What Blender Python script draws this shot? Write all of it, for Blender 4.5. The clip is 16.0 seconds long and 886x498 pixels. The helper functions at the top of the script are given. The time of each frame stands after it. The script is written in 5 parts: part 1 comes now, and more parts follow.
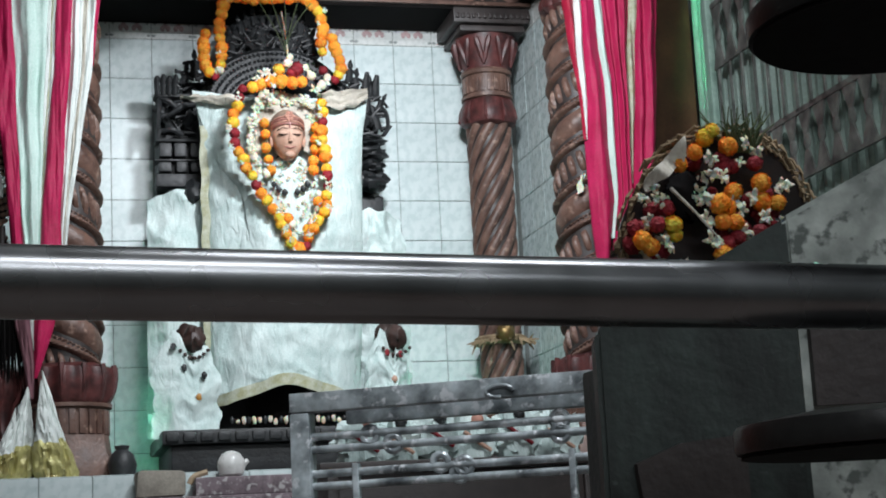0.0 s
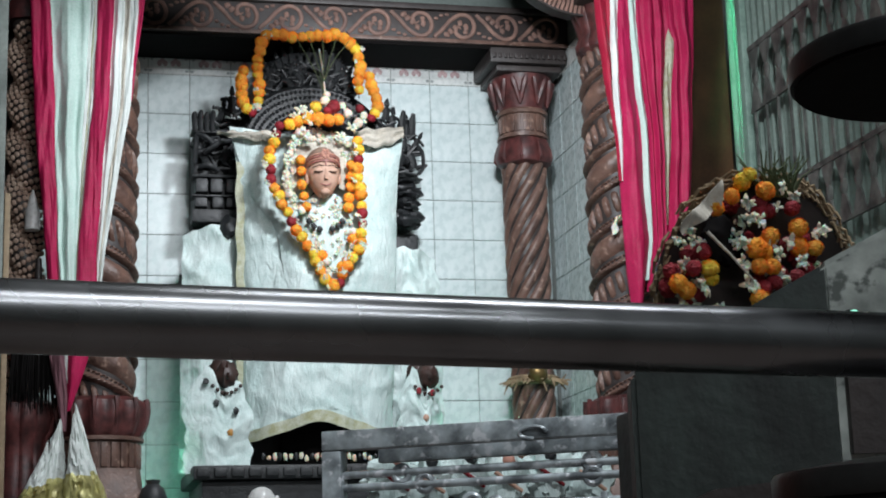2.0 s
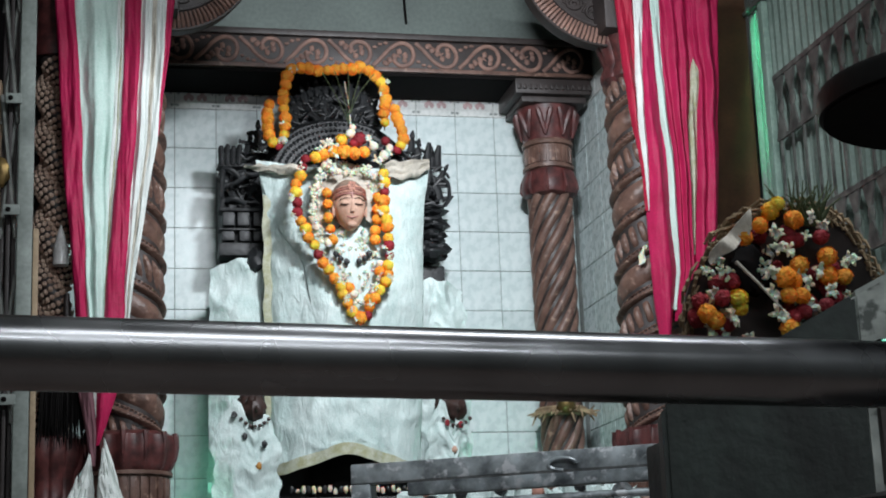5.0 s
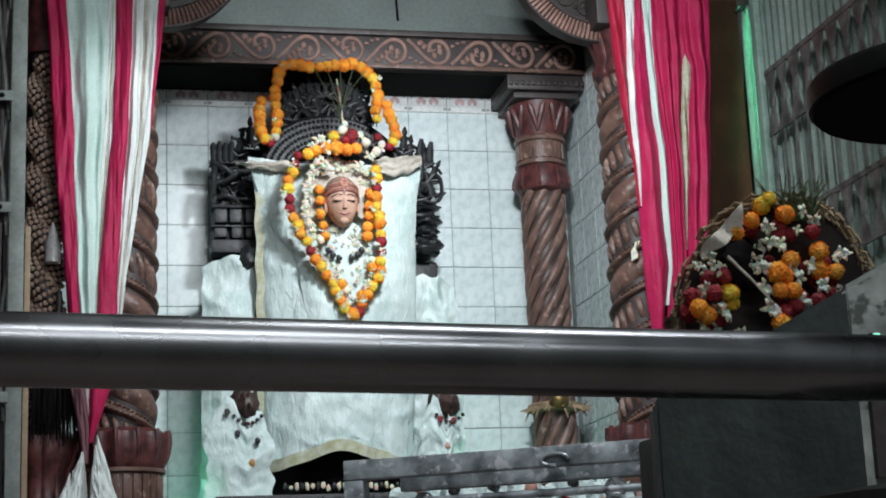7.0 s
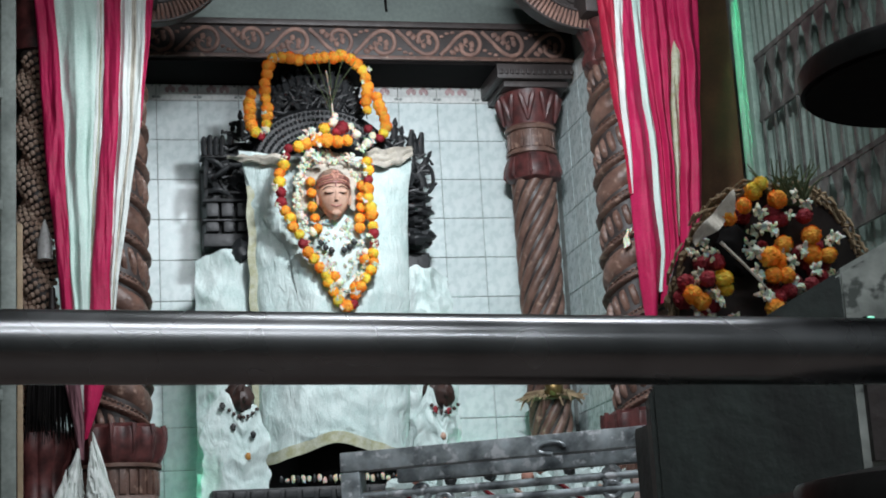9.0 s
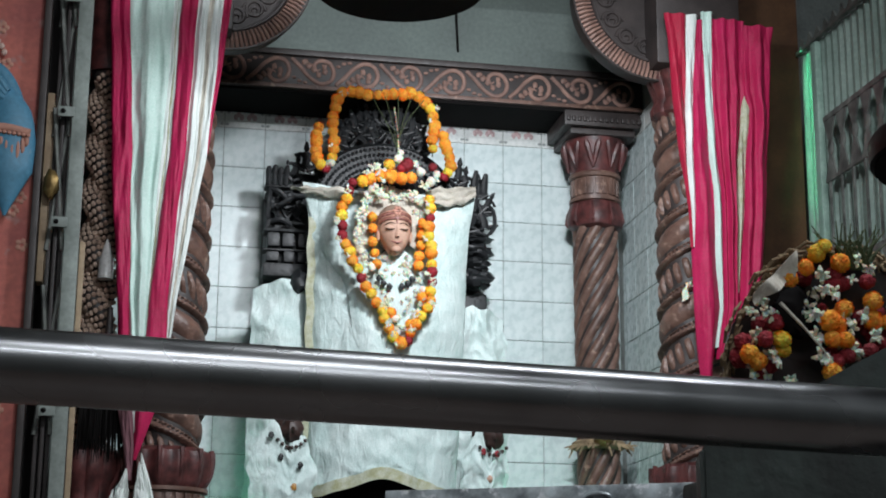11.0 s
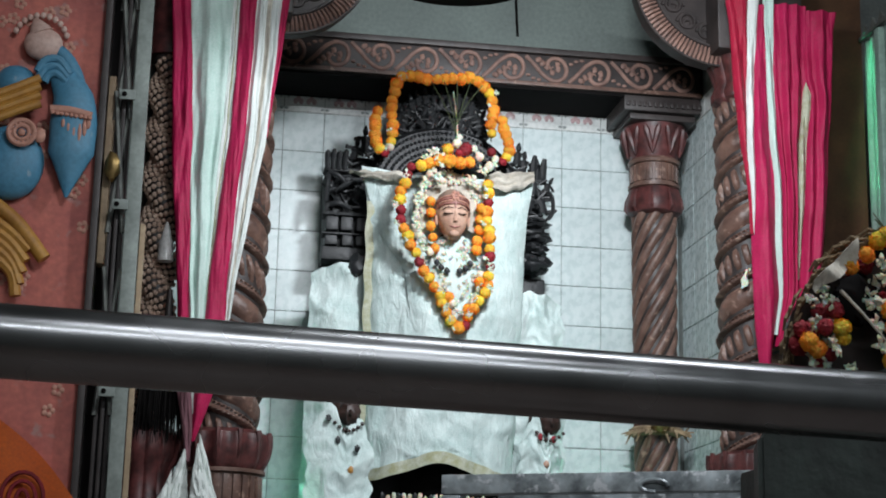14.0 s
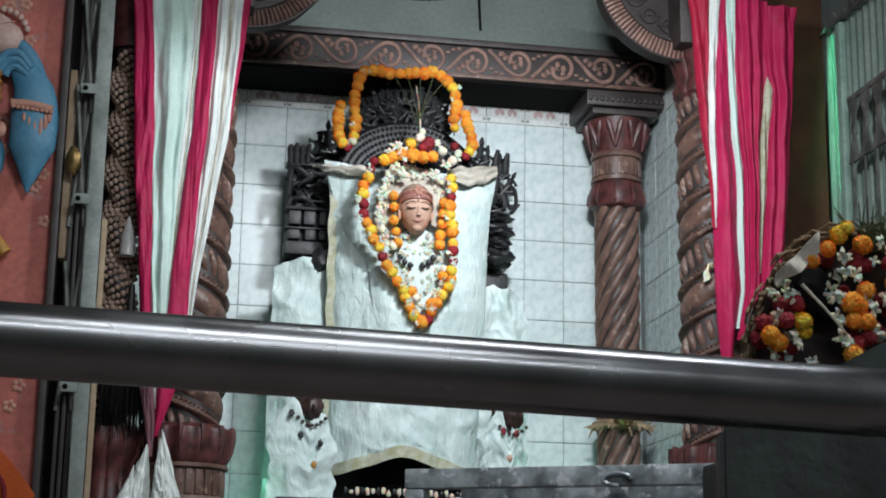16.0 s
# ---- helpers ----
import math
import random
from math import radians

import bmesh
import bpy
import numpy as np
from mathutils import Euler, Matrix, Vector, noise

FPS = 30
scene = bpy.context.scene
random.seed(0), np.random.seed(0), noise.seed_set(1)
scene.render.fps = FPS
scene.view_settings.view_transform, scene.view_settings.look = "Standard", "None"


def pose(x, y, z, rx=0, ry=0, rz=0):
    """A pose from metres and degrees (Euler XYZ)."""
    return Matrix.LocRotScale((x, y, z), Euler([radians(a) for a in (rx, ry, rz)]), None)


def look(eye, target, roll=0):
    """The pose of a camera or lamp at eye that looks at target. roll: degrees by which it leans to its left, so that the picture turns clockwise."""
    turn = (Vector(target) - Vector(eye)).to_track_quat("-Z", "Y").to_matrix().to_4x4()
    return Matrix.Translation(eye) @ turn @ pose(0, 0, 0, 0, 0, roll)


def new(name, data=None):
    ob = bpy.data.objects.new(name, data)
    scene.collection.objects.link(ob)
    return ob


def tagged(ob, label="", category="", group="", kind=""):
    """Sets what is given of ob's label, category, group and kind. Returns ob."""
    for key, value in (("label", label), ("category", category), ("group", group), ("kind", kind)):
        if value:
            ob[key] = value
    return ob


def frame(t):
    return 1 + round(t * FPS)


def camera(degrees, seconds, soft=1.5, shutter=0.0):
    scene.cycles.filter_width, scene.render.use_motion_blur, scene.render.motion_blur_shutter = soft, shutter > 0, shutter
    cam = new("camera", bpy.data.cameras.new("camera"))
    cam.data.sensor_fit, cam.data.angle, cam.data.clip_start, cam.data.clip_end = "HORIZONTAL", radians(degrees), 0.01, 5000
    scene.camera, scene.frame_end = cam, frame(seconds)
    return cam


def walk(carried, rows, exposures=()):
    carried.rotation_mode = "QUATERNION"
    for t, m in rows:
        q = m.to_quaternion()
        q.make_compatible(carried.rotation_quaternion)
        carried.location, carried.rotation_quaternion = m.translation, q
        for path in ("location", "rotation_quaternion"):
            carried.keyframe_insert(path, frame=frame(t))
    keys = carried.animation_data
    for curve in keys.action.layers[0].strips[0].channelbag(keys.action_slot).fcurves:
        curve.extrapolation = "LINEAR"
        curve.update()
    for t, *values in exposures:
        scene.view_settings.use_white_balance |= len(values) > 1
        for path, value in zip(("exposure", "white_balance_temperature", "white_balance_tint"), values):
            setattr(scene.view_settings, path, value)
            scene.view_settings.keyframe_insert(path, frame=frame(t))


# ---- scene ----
cam = camera(30.0, 16.0, soft=1.9)
ROWS = [
    (0.0, 0.0052, 0.0, 1.1974, 100.725, 2.889, -13.884),
    (0.5, 0.0073, 0.0, 1.1964, 101.409, 2.094, -13.907),
    (1.0, 0.0036, 0.0, 1.1984, 101.321, 2.557, -13.877),
    (1.5, 0.0008, 0.0, 1.2000, 101.621, 1.831, -13.075),
    (2.0, 0.0005, 0.0, 1.2000, 102.095, 1.801, -12.941),
    (2.5, 0.0000, 0.0, 1.2000, 102.574, 2.595, -13.078),
    (3.0, 0.0003, 0.0, 1.2000, 102.623, 2.815, -13.079),
    (3.5, 0.0000, 0.0, 1.2000, 102.580, 3.012, -12.862),
    (4.0, -0.0010, 0.0, 1.2010, 102.767, 2.337, -12.079),
    (4.5, -0.0026, 0.0, 1.2021, 103.217, 2.132, -11.931),
    (7.0, -0.0005, 0.0, 1.2008, 103.076, 2.347, -12.142),
    (7.5, -0.0031, 0.0, 1.2021, 103.536, 3.172, -12.297),
    (8.0, -0.0031, 0.0, 1.2010, 103.126, 3.711, -12.539),
    (8.5, -0.0026, 0.0, 1.2005, 102.791, 3.924, -12.591),
    (9.0, -0.0023, 0.0, 1.2008, 102.742, 3.336, -12.196),
    (9.5, -0.0031, 0.0, 1.2026, 102.645, 1.767, -11.546),
    (10.0, -0.0016, 0.0, 1.2041, 103.479, 0.764, -11.178),
    (10.2, -0.0031, 0.0, 1.2052, 104.078, 0.395, -11.046),
    (12.3, -0.0031, 0.0, 1.2052, 104.172, -0.681, -11.039),
    (12.5, -0.0031, 0.0, 1.2052, 103.829, -0.582, -11.054),
    (13.0, -0.0031, 0.0, 1.2052, 103.179, -0.306, -11.107),
    (13.5, -0.0031, 0.0, 1.2052, 103.220, -0.456, -9.875),
    (14.0, -0.0031, 0.0, 1.2052, 103.596, -1.278, -9.152),
    (14.5, -0.0031, 0.0, 1.2052, 103.613, -1.127, -9.493),
    (15.0, -0.0031, 0.0, 1.2052, 103.975, -0.729, -9.913),
    (15.5, -0.0031, 0.0, 1.2052, 104.180, -0.799, -10.298),
    (16.0, -0.0031, 0.0, 1.2052, 103.423, -0.930, -10.383),
]
walk(cam, [(t, pose(x, y, z, rx, ry, rz)) for t, x, y, z, rx, ry, rz in ROWS], exposures=[(0.0, 0.16), (1.5, 0.09), (3.0, 0.0), (16.0, 0.0)])

# ---- light ----
world = bpy.data.worlds.new("world")
world.use_nodes = True
world.node_tree.nodes["Background"].inputs[0].default_value = (0.7, 0.85, 0.8, 1)
world.node_tree.nodes["Background"].inputs[1].default_value = 0.012
scene.world = world
scene.view_settings.exposure = 0.0


def lamp(name, loc, target, sx, sy, watts, colour, spread=180):
    d = bpy.data.lights.new(name, "AREA")
    d.shape, d.size, d.size_y, d.energy, d.color, d.spread = "RECTANGLE", sx, sy, watts, colour, radians(spread)
    o = new(name, d)
    o.matrix_world = look(loc, target)
    return o


lamp("shrine_flood_light", (1.42, 5.2, 3.85), (1.3, 7.6, 2.6), 0.26, 0.14, 33, (0.95, 1.0, 1.06), 130)
lamp("hall_tube_light", (0.3, -1.6, 3.6), (0.9, 3.0, 1.9), 2.4, 0.12, 29, (0.95, 1.0, 1.06))
# Unseen fill lamp, added so the rail reflects a brighter rear wall.
lamp("rear_fill_light", (0.6, -0.7, 4.6), (0.6, -2.2, 1.6), 1.2, 0.08, 55, (0.95, 1.0, 1.06))
# Added overhead fill with no visible source; lifts basket, screen and gate.
lamp("aisle_fill_light", (1.2, 1.9, 4.6), (1.9, 5.2, 2.0), 1.2, 0.08, 84, (0.95, 1.0, 1.06))
lamp("green_lamp", (2.93, 6.86, 3.70), (3.07, 6.90, 3.65), 0.03, 0.8, 0.42, (0.1, 1.0, 0.5), 80)
lamp("green_floor_lamp", (0.40, 7.20, 1.72), (0.42, 7.78, 2.1), 0.06, 0.06, 0.8, (0.3, 1.0, 0.68))
lamp("green_floor_lamp", (1.9, 7.20, 1.75), (1.9, 7.78, 2.1), 0.06, 0.06, 0.8, (0.3, 1.0, 0.68))


# ---- materials ----
def mat(name, col, rough=0.6, metal=0.0, col2=None, scale=8.0, fine=60.0, bump=0.1, rand=0.0, spec=0.5, detail=6.0, wear=None, wear_at=0.62, crumple=0.0, stretch=None):
    m = bpy.data.materials.new(name)
    m.use_nodes = True
    n, l = m.node_tree.nodes, m.node_tree.links
    b = n["Principled BSDF"]
    b.inputs["Roughness"].default_value, b.inputs["Metallic"].default_value = rough, metal
    b.inputs["Specular IOR Level"].default_value = spec
    tc = n.new("ShaderNodeTexCoord")
    big, small = n.new("ShaderNodeTexNoise"), n.new("ShaderNodeTexNoise")
    for t, s in ((big, scale), (small, fine)):
        t.inputs["Scale"].default_value, t.inputs["Detail"].default_value = s, detail
        l.new(tc.outputs["Object"], t.inputs["Vector"])
    if stretch:
        ms = n.new("ShaderNodeMapping")
        ms.inputs["Scale"].default_value = stretch
        l.new(tc.outputs["Object"], ms.inputs["Vector"])
        l.new(ms.outputs["Vector"], big.inputs["Vector"])
    ramp = n.new("ShaderNodeValToRGB")
    c2 = col2 or tuple(c * 0.7 for c in col)
    ramp.color_ramp.elements[0].position, ramp.color_ramp.elements[1].position = 0.32, 0.68
    ramp.color_ramp.elements[0].color, ramp.color_ramp.elements[1].color = (*c2, 1), (*col, 1)
    l.new(big.outputs["Fac"], ramp.inputs["Fac"])
    mix = n.new("ShaderNodeMix")
    mix.data_type, mix.blend_type = "RGBA", "OVERLAY"
    mix.inputs["Factor"].default_value = 0.35
    l.new(ramp.outputs["Color"], mix.inputs["A"])
    l.new(small.outputs["Fac"], mix.inputs["B"])
    out = mix.outputs["Result"]
    if wear:
        w = n.new("ShaderNodeTexNoise")
        w.inputs["Scale"].default_value, w.inputs["Detail"].default_value = scale * 2.3, 10.0
        l.new(tc.outputs["Object"], w.inputs["Vector"])
        r2 = n.new("ShaderNodeValToRGB")
        r2.color_ramp.elements[0].position, r2.color_ramp.elements[1].position = wear_at, wear_at + 0.08
        l.new(w.outputs["Fac"], r2.inputs["Fac"])
        mw = n.new("ShaderNodeMix")
        mw.data_type = "RGBA"
        l.new(r2.outputs["Color"], mw.inputs["Factor"])
        l.new(out, mw.inputs["A"])
        mw.inputs["B"].default_value = (*wear, 1)
        out = mw.outputs["Result"]
    if rand:
        oi = n.new("ShaderNodeObjectInfo")
        hsv = n.new("ShaderNodeHueSaturation")
        mr = n.new("ShaderNodeMapRange")
        mr.inputs["To Min"].default_value, mr.inputs["To Max"].default_value = 1 - rand, 1 + rand
        l.new(oi.outputs["Random"], mr.inputs["Value"])
        l.new(mr.outputs["Result"], hsv.inputs["Value"])
        l.new(out, hsv.inputs["Color"])
        out = hsv.outputs["Color"]
    l.new(out, b.inputs["Base Color"])
    rr = n.new("ShaderNodeMapRange")
    rr.inputs["To Min"].default_value, rr.inputs["To Max"].default_value = max(rough - 0.12, 0.03), min(rough + 0.12, 1)
    l.new(small.outputs["Fac"], rr.inputs["Value"])
    l.new(rr.outputs["Result"], b.inputs["Roughness"])
    if bump:
        bp = n.new("ShaderNodeBump")
        bp.inputs["Strength"].default_value, bp.inputs["Distance"].default_value = bump, 0.004
        l.new(small.outputs["Fac"], bp.inputs["Height"])
        l.new(bp.outputs["Normal"], b.inputs["Normal"])
        if crumple:
            cr = n.new("ShaderNodeTexNoise")
            cr.inputs["Scale"].default_value, cr.inputs["Detail"].default_value, cr.inputs["Distortion"].default_value = 19.0, 3.5, 1.2
            mp = n.new("ShaderNodeMapping")
            mp.inputs["Scale"].default_value = (1.5, 1.0, 0.55)
            l.new(tc.outputs["Object"], mp.inputs["Vector"])
            l.new(mp.outputs["Vector"], cr.inputs["Vector"])
            b2 = n.new("ShaderNodeBump")
            b2.inputs["Strength"].default_value, b2.inputs["Distance"].default_value = crumple, 0.018
            l.new(cr.outputs["Fac"], b2.inputs["Height"])
            l.new(bp.outputs["Normal"], b2.inputs["Normal"])
            l.new(b2.outputs["Normal"], b.inputs["Normal"])
    return m


TILE = mat("glazed_tile", (0.62, 0.70, 0.70), 0.28, col2=(0.52, 0.61, 0.61), scale=5, fine=25, bump=0.03, rand=0.05)
BORDER = mat("border_tile", (0.66, 0.68, 0.66), 0.3, col2=(0.55, 0.58, 0.57), scale=9, fine=40, bump=0.03, rand=0.04)
GROUT = mat("dark_grout", (0.17, 0.19, 0.18), 0.9)
MOTIF_RED = mat("faded_red_print", (0.48, 0.33, 0.33), 0.4)
MOTIF_GREY = mat("faded_grey_print", (0.28, 0.31, 0.30), 0.4)
WOOD = mat("carved_brown_wood", (0.175, 0.098, 0.074), 0.46, spec=0.5, col2=(0.075, 0.040, 0.031), scale=13, fine=70, bump=0.6, wear=(0.27, 0.175, 0.135), wear_at=0.60)
# Also paints shade into pillar grooves, bead gaps and below the ledge.
WOOD_DARK = mat("dark_wood_and_shade", (0.042, 0.032, 0.030), 0.5, col2=(0.02, 0.015, 0.014), scale=10, fine=70, bump=0.3)
WOOD_RED = mat("red_stained_carving", (0.125, 0.036, 0.034), 0.45, col2=(0.035, 0.012, 0.012), scale=20, fine=90, bump=0.3)
WOOD_LIGHT = mat("worn_wood_relief", (0.27, 0.155, 0.12), 0.6, col2=(0.14, 0.08, 0.065), scale=18, fine=90, bump=0.25)
BROWN_JAMB = mat("brown_painted_jamb", (0.085, 0.042, 0.020), 0.7, spec=0.2, col2=(0.045, 0.022, 0.012), scale=6, bump=0.15)
DARK_FACE = mat("dark_brown_idol", (0.045, 0.020, 0.015), 0.5, col2=(0.02, 0.010, 0.008), scale=20, bump=0.4)
BLACK_STONE = mat("black_carved_stone", (0.020, 0.022, 0.024), 0.5, col2=(0.010, 0.011, 0.012), scale=15, fine=70, bump=0.5, wear=(0.06, 0.065, 0.065), wear_at=0.66)
GREY_WALL = mat("grey_green_plaster", (0.15, 0.185, 0.168), 0.75, col2=(0.12, 0.145, 0.135), scale=3, fine=50, bump=0.1)
HALL = mat("hall_plaster", (0.34, 0.36, 0.35), 0.8, col2=(0.26, 0.28, 0.27), scale=2)
FLOOR = mat("hall_stone_floor", (0.24, 0.19, 0.17), 0.5, col2=(0.16, 0.125, 0.11), scale=3)
CLOTH = mat("white_cloth", (0.65, 0.75, 0.73), 0.8, col2=(0.47, 0.59, 0.57), scale=9, fine=140, bump=0.2, crumple=0.55)
CLOTH_TRIM = mat("olive_gold_trim", (0.34, 0.34, 0.20), 0.7, col2=(0.5, 0.52, 0.42), scale=30, fine=140)
MAGENTA = mat("magenta_satin", (0.46, 0.013, 0.085), 0.6, spec=0.3, col2=(0.34, 0.008, 0.055), scale=6, fine=120, bump=0.08, crumple=0.25)
CRIMSON = mat("crimson_satin", (0.42, 0.013, 0.048), 0.6, spec=0.3, col2=(0.30, 0.009, 0.032), scale=6, fine=120, bump=0.08, crumple=0.25)
MINT = mat("mint_white_satin", (0.60, 0.76, 0.70), 0.68, spec=0.2, col2=(0.50, 0.66, 0.60), scale=7, fine=120, bump=0.08, crumple=0.25)
WHITE_SATIN = mat("white_satin", (0.74, 0.79, 0.76), 0.68, spec=0.2, col2=(0.62, 0.66, 0.64), scale=7, fine=120, bump=0.08, crumple=0.3)
STEEL = mat("brushed_steel", (0.22, 0.226, 0.234), 0.26, 1.0, col2=(0.175, 0.174, 0.175), scale=2, fine=14, bump=0.0, detail=2.0)
STEEL_OLD = mat("worn_steel", (0.62, 0.69, 0.72), 0.34, 0.2, col2=(0.10, 0.115, 0.125), scale=18, fine=80, bump=0.1, wear=(0.80, 0.83, 0.86), wear_at=0.58)
IRON = mat("dark_bell_metal", (0.035, 0.033, 0.032), 0.45, 0.6, col2=(0.02, 0.02, 0.02), scale=9, fine=80, bump=0.15)
STONE = mat("dark_green_stone", (0.028, 0.041, 0.036), 0.6, col2=(0.004, 0.006, 0.005), stretch=(1, 1, 0.28), scale=22, fine=70, bump=0.35, wear=(0.05, 0.062, 0.058), wear_at=0.66)
STONE_PALE = mat("mottled_grey_stone", (0.44, 0.475, 0.44), 0.7, col2=(0.17, 0.19, 0.175), scale=20, fine=60, bump=0.3, wear=(0.10, 0.115, 0.105), wear_at=0.57)
GREEN_SHEET = mat("green_grey_sheet", (0.25, 0.325, 0.285), 0.6, col2=(0.15, 0.21, 0.18), scale=5, fine=60, bump=0.1)
MINT_POST = mat("mint_painted_metal", (0.30, 0.42, 0.36), 0.5, col2=(0.20, 0.30, 0.25), scale=9, bump=0.1)
LATTICE = mat("grey_lattice_metal", (0.22, 0.235, 0.215), 0.5, 0.3, col2=(0.06, 0.065, 0.06), scale=12, fine=60, bump=0.1)
ORANGE = mat("marigold_orange", (1.0, 0.38, 0.048), 0.85, col2=(1.0, 0.27, 0.01), scale=30, fine=160, bump=0.3, rand=0.12)
YELLOW = mat("marigold_yellow", (1.0, 0.60, 0.07), 0.85, col2=(1.0, 0.46, 0.02), scale=30, fine=160, bump=0.3, rand=0.10)
ROSE = mat("red_rose", (0.24, 0.006, 0.015), 0.7, col2=(0.16, 0.004, 0.01), scale=30, fine=160, bump=0.8, rand=0.2)
PETAL = mat("white_petal", (0.76, 0.70, 0.58), 0.85, col2=(0.62, 0.52, 0.38), scale=30, fine=160, bump=0.5, rand=0.12)
LEAF = mat("leaf_green", (0.06, 0.085, 0.03), 0.7, col2=(0.04, 0.05, 0.02), scale=20, bump=0.2)
FACE = mat("painted_face", (0.56, 0.37, 0.28), 0.6, col2=(0.38, 0.215, 0.15), scale=9, fine=80, bump=0.05)
PAINT_RED = mat("painted_red_mark", (0.40, 0.17, 0.14), 0.5)
RED_WALL = mat("red_plaster_relief", (0.50, 0.15, 0.115), 0.75, col2=(0.32, 0.09, 0.08), scale=5, fine=40, bump=0.3, wear=(0.36, 0.20, 0.18), wear_at=0.60)
BLUE = mat("blue_painted_plaster", (0.045, 0.19, 0.31), 0.55, col2=(0.09, 0.25, 0.37), scale=5, fine=60, bump=0.15, wear=(0.34, 0.40, 0.43), wear_at=0.67)
GOLD_PAINT = mat("ochre_paint", (0.48, 0.24, 0.045), 0.55, col2=(0.32, 0.14, 0.03), scale=9)
SHELL = mat("pale_pink_plaster", (0.62, 0.46, 0.40), 0.6, col2=(0.48, 0.30, 0.25), scale=12)
PINK_PAINT = mat("pale_pink_paint", (0.52, 0.27, 0.20), 0.6, col2=(0.42, 0.2, 0.15), scale=9)
GATE_GREY = mat("grey_painted_steel", (0.28, 0.32, 0.295), 0.55, col2=(0.14, 0.165, 0.15), scale=7, fine=60, bump=0.1)
BEAD = mat("sandstone_beading", (0.60, 0.45, 0.35), 0.7, col2=(0.33, 0.21, 0.155), scale=14, fine=70)
PALE_WOOD = mat("pale_bare_wood", (0.42, 0.32, 0.21), 0.65, col2=(0.30, 0.21, 0.13), scale=10)
# For black things, and for shade painted under the beam, dishes and gate gap.
BLACK = mat("flat_black_and_shade", (0.008, 0.007, 0.007), 0.9, spec=0.1)
BAG = mat("yellowed_foil", (0.56, 0.53, 0.22), 0.34, 0.2, col2=(0.28, 0.24, 0.09), scale=16, crumple=0.5)
BRASS = mat("tarnished_brass", (0.28, 0.19, 0.07), 0.4, 0.8, col2=(0.12, 0.08, 0.035), scale=12)
CERAMIC = mat("white_ceramic", (0.72, 0.72, 0.70), 0.3)
TURBAN = mat("brown_turban", (0.26, 0.18, 0.13), 0.7, col2=(0.15, 0.10, 0.08), scale=20, fine=90)
VEIL = mat("beige_gauze", (0.62, 0.58, 0.50), 0.85, col2=(0.36, 0.33, 0.28), scale=10, fine=120, bump=0.2, crumple=0.5)
MAUVE = mat("mauve_lining", (0.19, 0.085, 0.10), 0.8, col2=(0.12, 0.05, 0.065), scale=12)
SILL = mat("mauve_grey_stone", (0.22, 0.17, 0.19), 0.7, col2=(0.10, 0.075, 0.085), scale=20, fine=70, bump=0.4, wear=(0.42, 0.40, 0.40), wear_at=0.55)
SANDSTONE = mat("worn_sandstone", (0.34, 0.31, 0.26), 0.8, col2=(0.22, 0.20, 0.17), scale=12, fine=80, bump=0.4)
BURLAP = mat("dry_palm_fibre", (0.30, 0.22, 0.13), 0.9, col2=(0.17, 0.12, 0.07), scale=24, fine=120, bump=0.6)


for m in (ORANGE, YELLOW, PETAL):
    m.node_tree.nodes["Principled BSDF"].inputs["Subsurface Weight"].default_value = 0.6
    m.node_tree.nodes["Principled BSDF"].inputs["Subsurface Scale"].default_value = 0.012


# ---- builders ----
def thing(name, loc, label, category, group="", kind=""):
    o = new(name)
    o.empty_display_size = 0.05
    o.location = loc
    return tagged(o, label, category, group, kind)


def base_of(o):
    p = Matrix.Identity(4)
    while o:
        p = Matrix.Translation(o.location) @ o.matrix_parent_inverse @ p if o.parent else Matrix.Translation(o.location) @ p
        o = o.parent
    return p


def part(name, bm, material, parent=None, label="", smooth=True):
    me = bpy.data.meshes.new(name)
    bmesh.ops.recalc_face_normals(bm, faces=bm.faces)
    bm.to_mesh(me)
    bm.free()
    for m in (material if isinstance(material, (list, tuple)) else [material]):
        me.materials.append(m)
    if smooth:
        me.polygons.foreach_set("use_smooth", [True] * len(me.polygons))
        me.set_sharp_from_angle(angle=radians(38))
    o = new(name, me)
    if parent:
        o.parent = parent
        root = parent
        while root.parent:
            root = root.parent
        if parent is root:
            o.matrix_parent_inverse = Matrix.Translation(root.location).inverted()
    if label:
        o["label"] = label
    return o


def solo(name, bm, material, label, category, group="", kind="", smooth=True):
    return tagged(part(name, bm, material, None, "", smooth), label, category, group, kind)


def box(bm, x0, x1, y0, y1, z0, z1, bevel=0.0, m=None):
    g = bmesh.ops.create_cube(bm, size=1, matrix=Matrix.Translation(((x0 + x1) / 2, (y0 + y1) / 2, (z0 + z1) / 2)) @ Matrix.Diagonal((x1 - x0, y1 - y0, z1 - z0, 1)))
    vs = g["verts"]
    if bevel:
        es = list({e for v in vs for e in v.link_edges})
        r = bmesh.ops.bevel(bm, geom=es, offset=bevel, segments=2, affect="EDGES", profile=0.6)
        vs = list({v for f in r["faces"] for v in f.verts} | {v for v in vs if v.is_valid})
    if m:
        bmesh.ops.transform(bm, matrix=m, verts=vs)
    return bm


def B(*a, **k):
    return box(bmesh.new(), *a, **k)


def rings(bm, loops, cap=True, closed=True):
    """Skins a list of loops of points."""
    vs = [[bm.verts.new(p) for p in lp] for lp in loops]
    for a, b in zip(vs, vs[1:]):
        n = len(a)
        for i in range(n if closed else n - 1):
            bm.faces.new((a[i], a[(i + 1) % n], b[(i + 1) % n], b[i]))
    if cap and closed:
        bm.faces.new(vs[0][::-1])
        bm.faces.new(vs[-1])
    return bm


